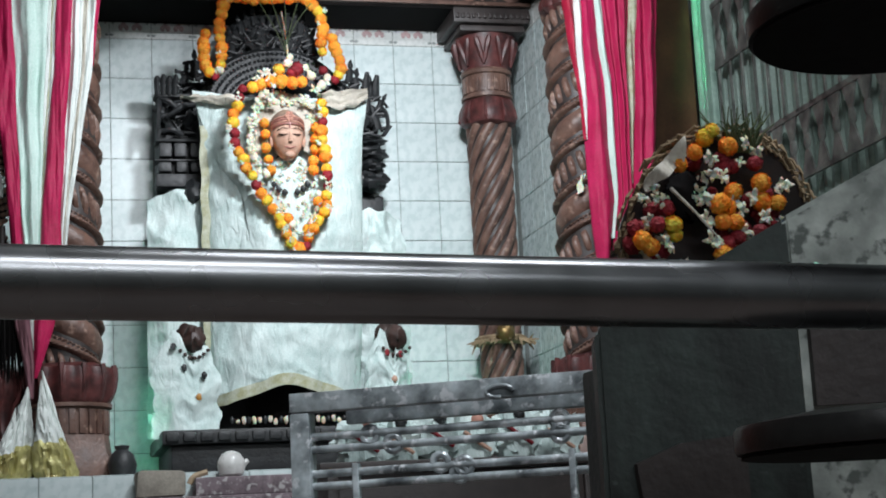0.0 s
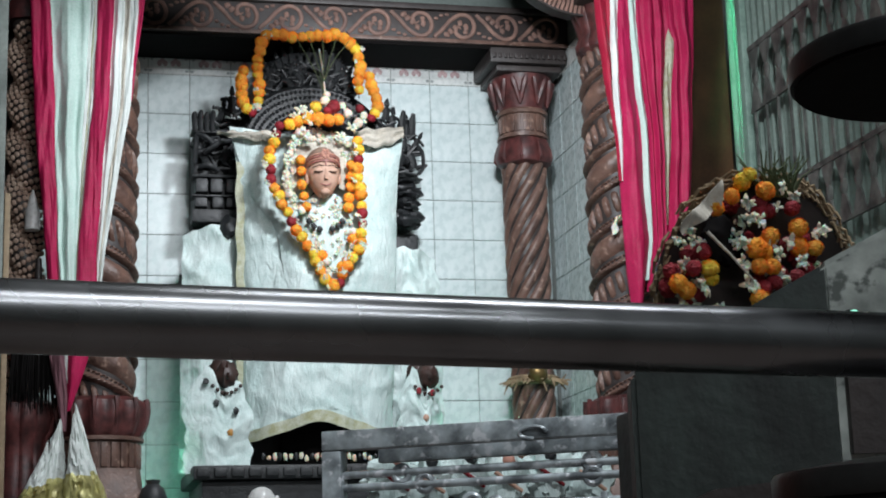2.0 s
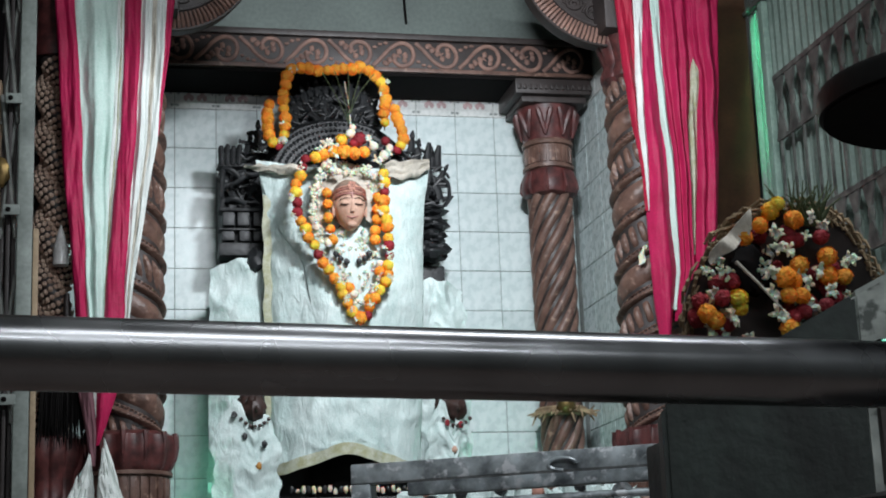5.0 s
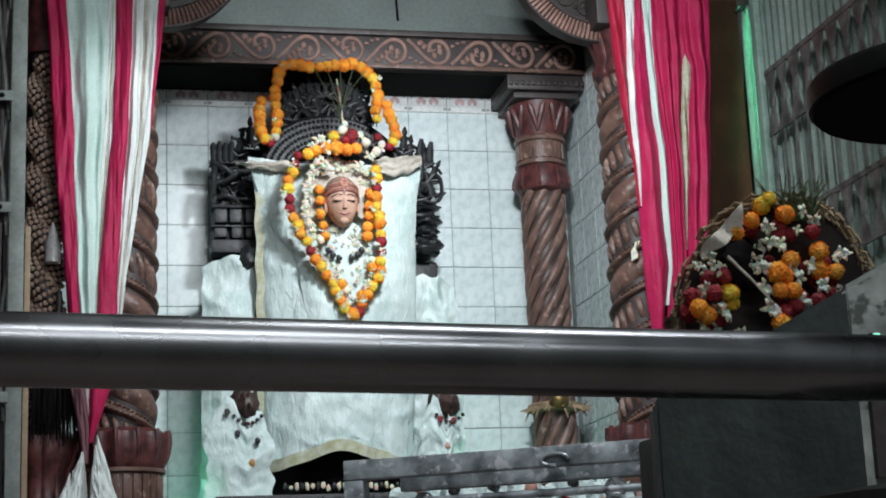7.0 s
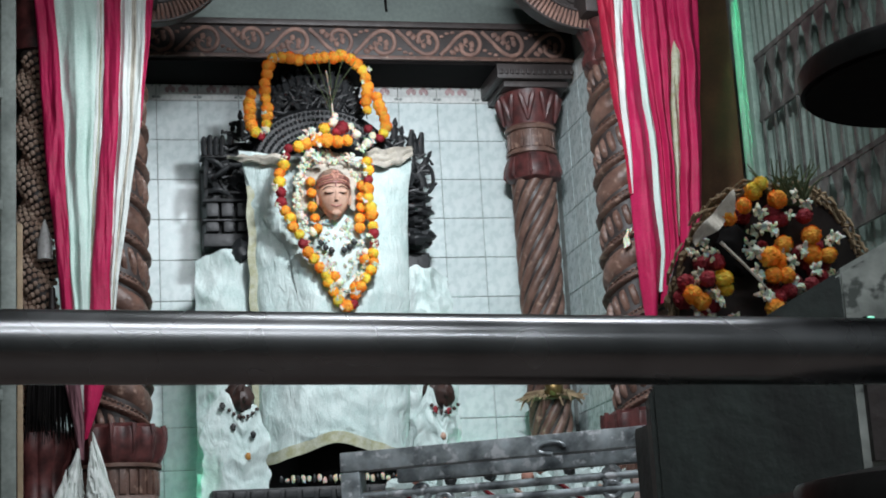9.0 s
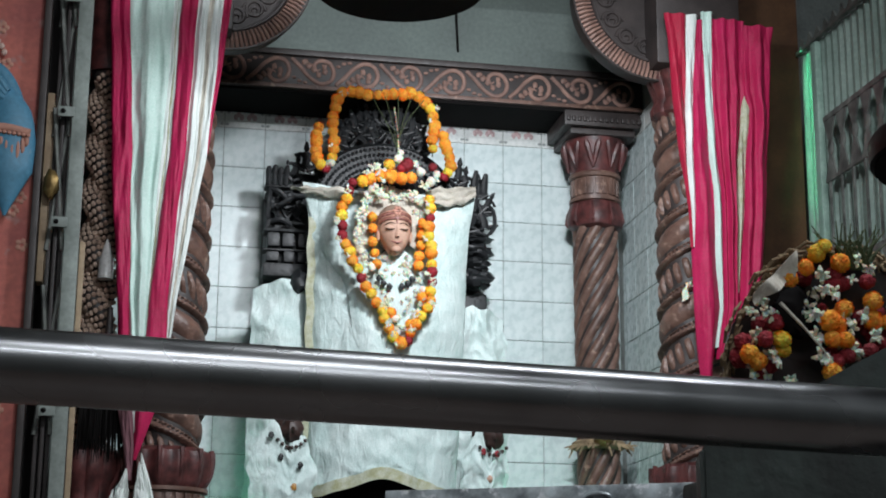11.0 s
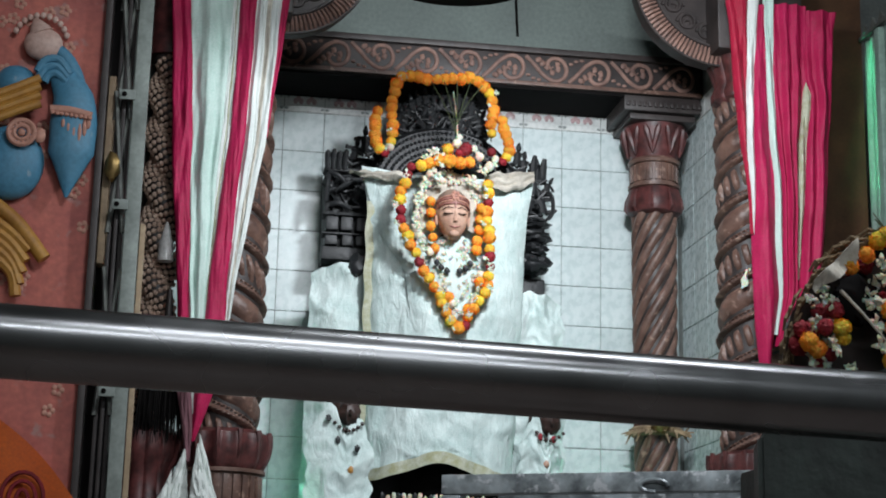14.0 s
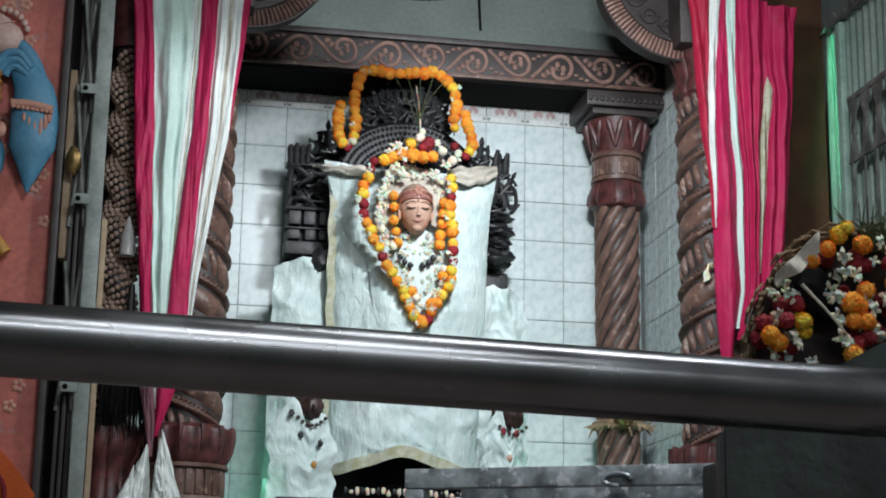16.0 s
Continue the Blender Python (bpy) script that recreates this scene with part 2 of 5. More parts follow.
def lathe(bm, c, prof, seg=32, lobes=0, depth=0.0, twist=0.0, square=0.0, sharp=1.0):
    """prof: (radius, z). lobes: carved ribs, turning by twist radians a metre."""
    loops = []
    for r, z in prof:
        lp = []
        for i in range(seg):
            a = 2 * math.pi * i / seg
            w = 1.0
            if lobes and sharp < 0:
                w -= depth * (1 - abs(math.sin(lobes * a / 2 + twist * z / 2)) ** -sharp)
            elif lobes:
                s = math.sin(lobes * a / 1.0 + twist * z)
                w += depth * (abs(s) ** sharp * (1 if s > 0 else -1))
            if square:
                w *= 1 / max(abs(math.cos(a)), abs(math.sin(a))) ** square
            lp.append((c[0] + r * w * math.cos(a), c[1] + r * w * math.sin(a), z))
        loops.append(lp)
    return rings(bm, loops)


def tube(bm, pts, r, seg=10, flat=1.0):
    pts = [Vector(p) for p in pts]
    loops = []
    for i, p in enumerate(pts):
        d = (pts[min(i + 1, len(pts) - 1)] - pts[max(i - 1, 0)]).normalized()
        u = d.cross(Vector((0, 1, 0.02))).normalized()
        v = d.cross(u).normalized()
        rr = r[i] if isinstance(r, (list, tuple)) else r
        loops.append([p + rr * (u * math.cos(2 * math.pi * k / seg) + v * flat * math.sin(2 * math.pi * k / seg)) for k in range(seg)])
    return rings(bm, loops)


def ball(bm, c, rx, ry=None, rz=None, u=12, v=8, rough=0.0, seed=0):
    g = bmesh.ops.create_uvsphere(bm, u_segments=u, v_segments=v, radius=1)
    ry, rz = ry or rx, rz or rx
    for w in g["verts"]:
        k = 1 + rough * noise.noise(w.co * 2.7 + Vector((seed * 3.1, seed * 1.7, 0)))
        w.co = Vector((c[0] + w.co.x * rx * k, c[1] + w.co.y * ry * k, c[2] + w.co.z * rz * k))
    return bm


def sheet(bm, nu, nv, fn, thick=0.004):
    """A cloth of some thickness; fn(u, v) gives the place."""
    g = [[Vector(fn(i / nu, j / nv)) for i in range(nu + 1)] for j in range(nv + 1)]
    front = [[bm.verts.new(p) for p in row] for row in g]
    back = [[bm.verts.new(p + Vector((0, thick, 0))) for p in row] for row in g]
    for j in range(nv):
        for i in range(nu):
            bm.faces.new((front[j][i], front[j][i + 1], front[j + 1][i + 1], front[j + 1][i]))
            bm.faces.new((back[j][i], back[j + 1][i], back[j + 1][i + 1], back[j][i + 1]))
    for j in range(nv):
        for i in (0, nu):
            bm.faces.new((front[j][i], front[j + 1][i], back[j + 1][i], back[j][i]))
    for i in range(nu):
        for j in (0, nv):
            bm.faces.new((front[j][i], front[j][i + 1], back[j][i + 1], back[j][i]))
    return bm


def lerp(pts, t):
    """Piecewise linear through (t, value) pairs."""
    for (a, p), (b, q) in zip(pts, pts[1:]):
        if t <= b:
            return p + (q - p) * (t - a) / (b - a)
    return pts[-1][1]


def smooth_path(pts, n):
    """Catmull-Rom through points, n samples a span."""
    P = [Vector(p) for p in pts]
    P = [2 * P[0] - P[1]] + P + [2 * P[-1] - P[-2]]
    out = []
    for i in range(1, len(P) - 2):
        for k in range(n):
            t = k / n
            a, b, c, d = P[i - 1:i + 3]
            out.append(0.5 * (2 * b + (c - a) * t + (2 * a - 5 * b + 4 * c - d) * t * t + (3 * b - a - 3 * c + d) * t ** 3))
    return out + [P[-2]]


def spaced(pts, step):
    out, left = [pts[0]], step
    for a, b in zip(pts, pts[1:]):
        d = (b - a).length
        pos = 0.0
        while d - pos >= left:
            pos += left
            out.append(a.lerp(b, pos / d))
            left = step
        left -= d - pos
    return out


# ---- structure ----
WALL_Y, CORNER_X, SIDE_X = 7.78, 2.42, 2.42
SHRINE_Z = 1.60
solo("floor", B(-3.2, 4.2, -2.2, 8.2, -0.2, 0.0), FLOOR, "dark stone hall floor", "floor", kind="structure")
solo("wall_south", B(-3.2, 4.2, -2.4, -2.2, 0, 4.8), HALL, "grey-green plastered hall wall", "wall", kind="structure")
solo("wall_west", B(-3.4, -3.2, -2.4, 8.2, 0, 4.8), HALL, "grey-green plastered hall wall", "wall", kind="structure")
solo("wall_east", B(4.2, 4.4, -2.4, 8.2, 0, 4.8), HALL, "grey-green plastered hall wall", "wall", kind="structure")
solo("ceiling", B(-3.4, 4.4, -2.4, 8.2, 4.8, 5.0), HALL, "grey-green plastered ceiling", "ceiling", kind="structure")
solo("shrine_floor", B(-3.2, 4.2, 6.55, 8.2, 0.0, SHRINE_Z - 0.012), GROUT, "raised masonry plinth of the shrine", "plinth", kind="structure")
back = solo("wall_north", B(-3.2, 4.2, WALL_Y + 0.006, 8.2, SHRINE_Z - 0.012, 4.8), GROUT, "white glazed tile wall behind the idol", "wall", kind="structure")
side = solo("wall_niche_east", B(SIDE_X + 0.006, 3.0, 7.05, WALL_Y + 0.006, SHRINE_Z - 0.012, 4.8), GROUT, "white glazed tile side wall of the niche", "wall", kind="structure")
west = solo("wall_niche_west", B(-0.60, -0.10, 7.05, WALL_Y + 0.006, SHRINE_Z - 0.012, 4.8), GREY_WALL, "plastered side wall of the niche", "wall", kind="structure")
panel = B(-0.10, SIDE_X, 7.62, WALL_Y, 4.03, 4.8)
solo("upper_panel", panel, GREY_WALL, "grey-green plaster panel above the carved beam", "wall panel", kind="structure")
jamb = solo("jamb_east", B(2.62, 3.06, 6.97, 7.045, SHRINE_Z - 0.012, 4.8), BROWN_JAMB, "brown painted jamb beside the pillar", "jamb", kind="structure")

# ---- carved beam ----
BEAM_Y = 7.41
beam = thing("carved_beam", (1.2, 7.5, 3.85), "dark brown carved wooden beam with scrolled relief", "beam")
part("body", B(-0.10, SIDE_X, BEAM_Y, 7.775, 3.85, 4.032, bevel=0.005), WOOD_DARK, beam)
part("lower_moulding", B(-0.10, SIDE_X, BEAM_Y - 0.014, BEAM_Y - 0.001, 3.852, 3.872, bevel=0.004), WOOD, beam)
part("upper_moulding", B(-0.10, SIDE_X, BEAM_Y - 0.03, BEAM_Y - 0.001, 4.012, 4.042, bevel=0.006), WOOD_DARK, beam)


# Added black board: the shade below the beam is put in as colour.
part("soffit", B(-0.09, SIDE_X - 0.01, BEAM_Y + 0.012, 7.77, 3.838, 3.849), BLACK, beam, "black strip painting the shade under the beam")


def scroll_unit(cx, up):
    """One hooked tendril with leaves, alternately upright and turned over."""
    at = lambda x, z: (cx + x, BEAM_Y - 0.004, 3.942 + up * z)
    bm = bmesh.new()
    tube(bm, smooth_path([at(*q) for q in ((-0.118, -0.062), (-0.075, -0.020), (-0.030, 0.030), (0.020, 0.058), (0.066, 0.044), (0.084, 0.0), (0.064, -0.046), (0.020, -0.058), (-0.010, -0.034), (0.002, -0.006), (0.020, -0.016))], 5), [0.010] * 42 + [0.009, 0.008, 0.007, 0.006, 0.005, 0.004, 0.004, 0.003, 0.003], 6, 0.5)
    for x, z, a, n in ((0.045, 0.012, -1.9, 0.034), (0.018, 0.028, -2.1, 0.030), (-0.012, 0.004, -1.7, 0.030), (-0.040, -0.014, -1.4, 0.030), (-0.066, -0.036, -0.9, 0.030), (0.046, -0.020, -2.4, 0.024)):
        d = Vector((math.cos(a), 0, up * math.sin(a))) * n
        c = Vector(at(x, z))
        tube(bm, [c, c + d * 0.35, c + d * 0.75 + Vector((0.006, 0, 0)), c + d], [0.005, 0.0135, 0.012, 0.004], 6, 0.45)
    for x, z in ((-0.080, 0.050), (-0.052, 0.056), (-0.106, 0.034)):
        ball(bm, at(x, z), 0.012, 0.005, 0.008, 7, 5)
    part("scroll", bm, WOOD_LIGHT, beam)


for k in range(12):
    scroll_unit(-0.045 + 0.212 * k, 1 if k % 2 else -1)


# ---- pillars ----
def twisted_shaft(c, r0, r1, z0, z1, lobes, twist, depth):
    n = int((z1 - z0) / 0.010)
    prof = [(r0 + (r1 - r0) * i / n, z0 + (z1 - z0) * i / n) for i in range(n + 1)]
    return lathe(bmesh.new(), c, prof, seg=120, lobes=lobes, depth=depth, twist=twist, sharp=-0.55)


PC = (2.225, 7.60)
inner = thing("carved_pillar", (PC[0], PC[1], SHRINE_Z), "slender twisted brown pillar with lotus capital before tiles", "pillar")
part("shaft", twisted_shaft(PC, 0.104, 0.113, SHRINE_Z + 0.2, 3.30, 8, -54.0, 0.30), WOOD, inner)
# Dark core shows through the twisted flutes as painted shade.
part("core", lathe(bmesh.new(), PC, [(0.090, SHRINE_Z + 0.2), (0.098, 3.29)], 48), WOOD_DARK, inner, "dark core painting shade into the grooves")
part("base", lathe(bmesh.new(), PC, [(0.15, SHRINE_Z - 0.01), (0.15, SHRINE_Z + 0.1), (0.12, SHRINE_Z + 0.14), (0.12, SHRINE_Z + 0.22)], 32), WOOD_DARK, inner)
bm = bmesh.new()
lathe(bm, PC, [(0.104, 3.285), (0.128, 3.30), (0.136, 3.325), (0.132, 3.36), (0.122, 3.40), (0.116, 3.42)], 72, lobes=4.5, depth=0.045, sharp=0.5)
for i in range(9):
    an = 2 * math.pi * (i + 0.25) / 9
    tube(bm, [(PC[0] + r * math.cos(an), PC[1] + r * math.sin(an), z) for r, z in ((0.120, 3.41), (0.136, 3.36), (0.140, 3.32), (0.126, 3.295))], [0.004, 0.008, 0.010, 0.003], 6)
part("lotus_collar", bm, WOOD_RED, inner)
bm = bmesh.new()
lathe(bm, PC, [(0.118, 3.42), (0.128, 3.425), (0.128, 3.44), (0.112, 3.445), (0.112, 3.54), (0.125, 3.545), (0.13, 3.56), (0.12, 3.57)], 32)
for i in range(22):
    a = 2 * math.pi * i / 22
    box(bm, -0.011, 0.011, -0.006, 0.006, 3.452, 3.535, 0.003, Matrix.Translation((PC[0] + 0.114 * math.cos(a), PC[1] + 0.114 * math.sin(a), 0)) @ Matrix.Rotation(a + math.pi / 2, 4, "Z"))
part("ribbed_neck", bm, WOOD, inner)
bm = bmesh.new()
lathe(bm, PC, [(0.115, 3.57), (0.13, 3.62), (0.148, 3.70), (0.155, 3.735)], 32)
for i in range(9):
    a = 2 * math.pi * i / 9 + 0.2
    for s in (-1, 1):
        tube(bm, [(PC[0] + (0.128 + 0.03 * q) * math.cos(a + s * 0.22 * q), PC[1] + (0.128 + 0.03 * q) * math.sin(a + s * 0.22 * q), 3.585 + 0.13 * q) for q in (0, 0.3, 0.6, 0.85, 1)], [0.006, 0.012, 0.014, 0.016, 0.01], 7)
part("leaf_capital", bm, WOOD_RED, inner)
bm = B(PC[0] - 0.165, PC[0] + 0.165, PC[1] - 0.165, PC[1] + 0.165, 3.735, 3.765, 0.006)
part("abacus", B(PC[0] - 0.20, PC[0] + 0.185, PC[1] - 0.19, PC[1] + 0.16, 3.77, 3.847, 0.008), WOOD_DARK, inner)
for i in range(14):
    box(bm, PC[0] - 0.19 + i * 0.0275, PC[0] - 0.172 + i * 0.0275, PC[1] - 0.203, PC[1] - 0.17, 3.79, 3.815, 0.004)
part("dentil_course", bm, WOOD_DARK, inner)


def rope_pillar(c, label, hand):
    p = thing("rope_pillar", (c[0], c[1], SHRINE_Z), label, "pillar", "front pillars")
    z0, z1, pitch = 2.06, 3.66, 0.366
    loops = []
    for i in range(201):
        z = z0 + (z1 - z0) * i / 200
        lp = []
        for k in range(128):
            a = 2 * math.pi * k / 128
            w = 2 * ((z - 2.93) / pitch - hand * (a - math.pi) / (2 * math.pi))
            q = w - math.floor(w)
            if q < 0.20:
                r = 0.120 + 0.040 * math.sin(math.pi * q / 0.20) ** 0.6
            elif q < 0.30:
                r = 0.118 + 0.024 * math.sin(math.pi * (q - 0.20) / 0.10) ** 0.6
            else:
                t = (q - 0.30) / 0.70
                r = 0.112 + 0.040 * math.sin(math.pi * t) ** 0.5
                if math.floor(w) % 2:
                    r -= 0.034 * (0.5 + 0.5 * math.cos(18 * a + 4 * t)) ** 3 * math.sin(math.pi * t) ** 0.4
            r += 0.003 * noise.noise(Vector((6 * math.cos(a), 6 * math.sin(a), 26 * z)))
            lp.append((c[0] + r * math.cos(a), c[1] + r * math.sin(a), z))
        loops.append(lp)
    part("shaft", rings(bmesh.new(), loops), WOOD, p)
    # Inner cylinder darkens the rope grooves where shade would fall.
    part("core", lathe(bmesh.new(), c, [(0.134, z0), (0.134, z1)], 64), WOOD_DARK, p, "dark core painting shade into the grooves")
    bm = bmesh.new()
    lathe(bm, c, [(0.165, 1.90), (0.18, 1.92), (0.192, 1.96), (0.198, 2.01), (0.190, 2.045), (0.150, 2.065)], 112, lobes=14, depth=0.035, sharp=0.5)
    for i in range(14):
        an = 2 * math.pi * (i + 0.25) / 14
        tube(bm, [(c[0] + r * math.cos(an), c[1] + r * math.sin(an), z) for r, z in ((0.178, 1.91), (0.198, 1.96), (0.206, 2.01), (0.200, 2.055))], [0.003, 0.007, 0.008, 0.012], 6)
    part("lotus_base", bm, WOOD_RED, p)
    bm = bmesh.new()
    lathe(bm, c, [(0.165, 1.77), (0.165, 1.88), (0.185, 1.885), (0.185, 1.90)], 40)
    for i in range(26):
        a = 2 * math.pi * i / 26
        box(bm, -0.014, 0.014, -0.008, 0.008, 1.775, 1.875, 0.004, Matrix.Translation((c[0] + 0.166 * math.cos(a), c[1] + 0.166 * math.sin(a), 0)) @ Matrix.Rotation(a + math.pi / 2, 4, "Z"))
    part("ribbed_band", bm, WOOD, p)
    part("foot", lathe(bmesh.new(), c, [(0.20, SHRINE_Z - 0.01), (0.20, 1.66), (0.18, 1.70), (0.17, 1.77)], 40, square=0.5), WOOD, p)
    bm = bmesh.new()
    lathe(bm, c, [(0.14, 3.65), (0.165, 3.67), (0.168, 3.70), (0.15, 3.74), (0.165, 3.80), (0.19, 3.86)], 96, lobes=12, depth=0.06, sharp=-0.5)
    part("capital", bm, WOOD_RED, p)
    part("block", B(c[0] - 0.2, c[0] + 0.2, c[1] - 0.2, c[1] + 0.09, 3.86, 4.8, 0.01), WOOD_DARK, p)
    return p


FL, FR = (0.165, 6.93), (2.475, 6.93)
rope_pillar(FL, "thick rope-twisted brown pillar on a lotus base", -1)
rope_pillar(FR, "thick rope-twisted brown pillar behind crimson drapes", 1)

# ---- lobed brackets at the pillar heads ----
def bracket(cx, cz, r, a0, a1, label):
    k = thing("lobed_bracket", (cx, 6.88, cz), label, "bracket", "pillar brackets")
    n = 40
    an = [a0 + (a1 - a0) * i / n for i in range(n + 1)]
    pt = lambda a, q, y: (cx + q * math.cos(a), y, cz + q * math.sin(a))
    part("disc", rings(bmesh.new(), [[pt(a, 0.02, 6.90), pt(a, r - 0.085, 6.90), pt(a, r - 0.07, 6.86), pt(a, r - 0.012, 6.86), pt(a, r - 0.012, 6.98), pt(a, 0.02, 6.98)] for a in an]), WOOD_DARK, k)
    m = int((a1 - a0) * r / 0.021)
    for i in range(m):
        a = a0 + (a1 - a0) * (i + 0.5) / m
        part("flute", tube(bmesh.new(), [pt(a, r - 0.07, 6.852), pt(a, r - 0.03, 6.846), pt(a, r, 6.862)], [0.006, 0.0085, 0.008], 6), WOOD_LIGHT, k)
    for q in (r - 0.085, r - 0.055 * 0 + 0.004):
        part("bead_ring", tube(bmesh.new(), [pt(a, q, 6.862) for a in an], 0.008, 6), WOOD_DARK, k)
    for i in range(6):
        a = a0 + (a1 - a0) * (i + 0.5) / 6
        c = Vector(pt(a, r - 0.16, 6.898))
        bm = bmesh.new()
        for s in (-1, 1):
            tube(bm, [c + Vector((s * (0.05 - 0.04 * q / 19) * math.cos(q * 0.42), 0, (0.05 - 0.04 * q / 19) * math.sin(q * 0.42))) for q in range(20)], 0.008, 6)
        part("leaf_scroll", bm, WOOD_DARK, k)


bracket(0.335, 4.195, 0.375, -math.pi * 0.75, 0.1, "dark carved wooden bracket lobe with fluted rim")
bracket(2.335, 4.235, 0.41, -math.pi - 0.1, -math.pi * 0.25, "dark carved wooden bracket lobe with fluted rim")
lintel = thing("front_lintel", (1.3, 6.9, 4.3), "dark wooden lintel across the shrine front", "beam")
part("body", B(-0.1, 2.9, 6.87, 7.02, 4.45, 4.8, 0.008), WOOD_DARK, lintel)
dome = thing("hanging_dome", (0.97, 6.0, 3.79), "dark round canopy hanging before the shrine", "canopy")
part("bowl", lathe(bmesh.new(), (0.97, 6.0), [(0.02, 3.825), (0.20, 3.815), (0.30, 3.795), (0.335, 3.79), (0.345, 3.805), (0.30, 3.86), (0.2, 3.90), (0.02, 3.93)], 48), BLACK, dome)
part("stem", tube(bmesh.new(), [(0.97, 6.0, 3.92), (0.97, 6.0, 4.8)], 0.012, 8), IRON, dome)

# ---- beaded pillar and folded gate beside the shrine ----
BC = (-0.145, 6.88)
beaded = thing("beaded_pillar", (BC[0], BC[1], SHRINE_Z), "sandstone-coloured pillar carved with spiralling beads", "pillar")


def bead(bm, c, r):
    """A low round bead of eighteen faces."""
    vs = [[bm.verts.new((c[0] + r * math.cos(h) * math.cos(a * 1.0472), c[1] + r * math.cos(h) * math.sin(a * 1.0472), c[2] + r * math.sin(h))) for a in range(6)] for h in (-1.1, -0.4, 0.4, 1.1)]
    for lo, hi in zip(vs, vs[1:]):
        for k in range(6):
            bm.faces.new((lo[k], lo[(k + 1) % 6], hi[(k + 1) % 6], hi[k]))
    bm.faces.new(vs[0][::-1])
    bm.faces.new(vs[-1])


cord = lambda k, z: Vector((BC[0] + 0.036 * math.cos(k * math.pi - 16.1 * z), BC[1] + 0.036 * math.sin(k * math.pi - 16.1 * z), z))
bm = bmesh.new()
for k in (0, 1):
    # Coil is dark so that shade between the beads is in its colour.
    part("coil", tube(bmesh.new(), [cord(k, 2.06 + 0.02 * i) for i in range(81)], 0.044, 14), WOOD_DARK, beaded)
    for i in range(72):
        c = cord(k, 2.07 + 0.022 * i)
        d = (cord(k, 2.08 + 0.022 * i) - c).normalized()
        u = d.cross(Vector((0, 1, 0))).normalized()
        v = d.cross(u)
        for q in range(12):
            a = 2 * math.pi * (q + 0.5 * (i % 2)) / 12
            b = u * math.cos(a) + v * math.sin(a)
            if b.y < 0.3:
                bead(bm, c + 0.045 * b, 0.0118)
tagged(part("beading", bm, BEAD, beaded), kind="stuff")
bm = bmesh.new()
lathe(bm, BC, [(0.10, 3.66), (0.11, 3.70), (0.09, 3.78), (0.11, 3.9), (0.12, 4.8)], 24)
part("capital", bm, WOOD_RED, beaded)
bm = bmesh.new()
lathe(bm, BC, [(0.13, SHRINE_Z - 0.01), (0.13, 1.75), (0.115, 1.80), (0.12, 1.90), (0.14, 1.93), (0.15, 1.98), (0.145, 2.03), (0.09, 2.07)], 96, lobes=12, depth=0.06, sharp=-0.5)
part("lotus_base", bm, WOOD_RED, beaded)

whisk = thing("black_whisk", (-0.07, 6.76, 2.46), "black hair whisk hanging at the pillar foot", "whisk")
part("handle", tube(bmesh.new(), [(-0.085, 6.775, 2.40), (-0.085, 6.77, 2.62)], [0.022, 0.012], 10), WOOD_DARK, whisk)
hair = bmesh.new()
rw = random.Random(4)
for i in range(150):
    a, e = rw.uniform(-1, 1), rw.uniform(0.02, 0.05)
    tube(hair, smooth_path([(-0.085 + 0.03 * a, 6.765, 2.44), (-0.088 + 0.085 * a, 6.765 - e, 2.30), (-0.09 + 0.10 * a + rw.uniform(-0.01, 0.01), 6.765 - e * 0.8, rw.uniform(1.98, 2.10))], 3), [0.006, 0.006, 0.005, 0.005, 0.004, 0.003, 0.001], 4)
tagged(part("hair", hair, BLACK, whisk), kind="stuff")

gate = thing("folding_gate", (-0.3, 6.2, 0.0), "grey steel folding gate pushed back against timber jamb", "gate")
part("steel_angle", B(-0.262, -0.208, 6.17, 6.178, 0.0, 4.4, 0.002), GATE_GREY, gate)
part("steel_angle", B(-0.215, -0.208, 6.178, 6.225, 0.0, 4.4, 0.002), GATE_GREY, gate)
for x, y in ((-0.285, 6.24), (-0.305, 6.22), (-0.33, 6.25)):
    part("upright", B(x, x + 0.014, y, y + 0.02, 0.0, 4.4, 0.002), WOOD_DARK, gate)
for z in (2.10, 2.813, 3.25, 3.72):
    tab = part("tab", B(-0.315, -0.255, 6.160, 6.168, z - 0.02, z + 0.02, 0.003), GATE_GREY, gate)
    bm = bmesh.new()
    ball(bm, (-0.297, 6.158, z), 0.010, 0.008, 0.010)
    part("bolt", bm, BLACK, tab)
for z0 in (2.3, 3.0, 3.45, 3.9):
    for s in (-1, 1):
        part("lattice_strip", tube(bmesh.new(), [(-0.33, 6.235 + s * 0.01, z0 - s * 0.28), (-0.27, 6.235 + s * 0.01, z0 + s * 0.28)], 0.010, 6), LATTICE, gate)
part("latch", ball(bmesh.new(), (-0.325, 6.20, 2.97), 0.03, 0.02, 0.055, rough=0.3), BRASS, gate)
dj = solo("door_jamb", B(-0.392, -0.365, 6.20, 6.335, 0, 4.8, 0.004), WOOD_DARK, "dark timber jamb patched with bare wood", "jamb", kind="structure")
part("wood_patch", B(-0.362, -0.335, 6.25, 6.335, 2.60, 3.35, 0.004), PALE_WOOD, dj)
part("wood_patch", B(-0.205, -0.185, 6.20, 6.24, 1.5, 2.75, 0.003), PALE_WOOD, dj)
# Added black sheet stands in for the shade in the gap.
solo("gap_shade", B(-0.392, -0.285, 6.34, 6.40, 0, 4.8), BLACK, "black sheet painting the shaded gap behind the folding gate", "lining", kind="structure")

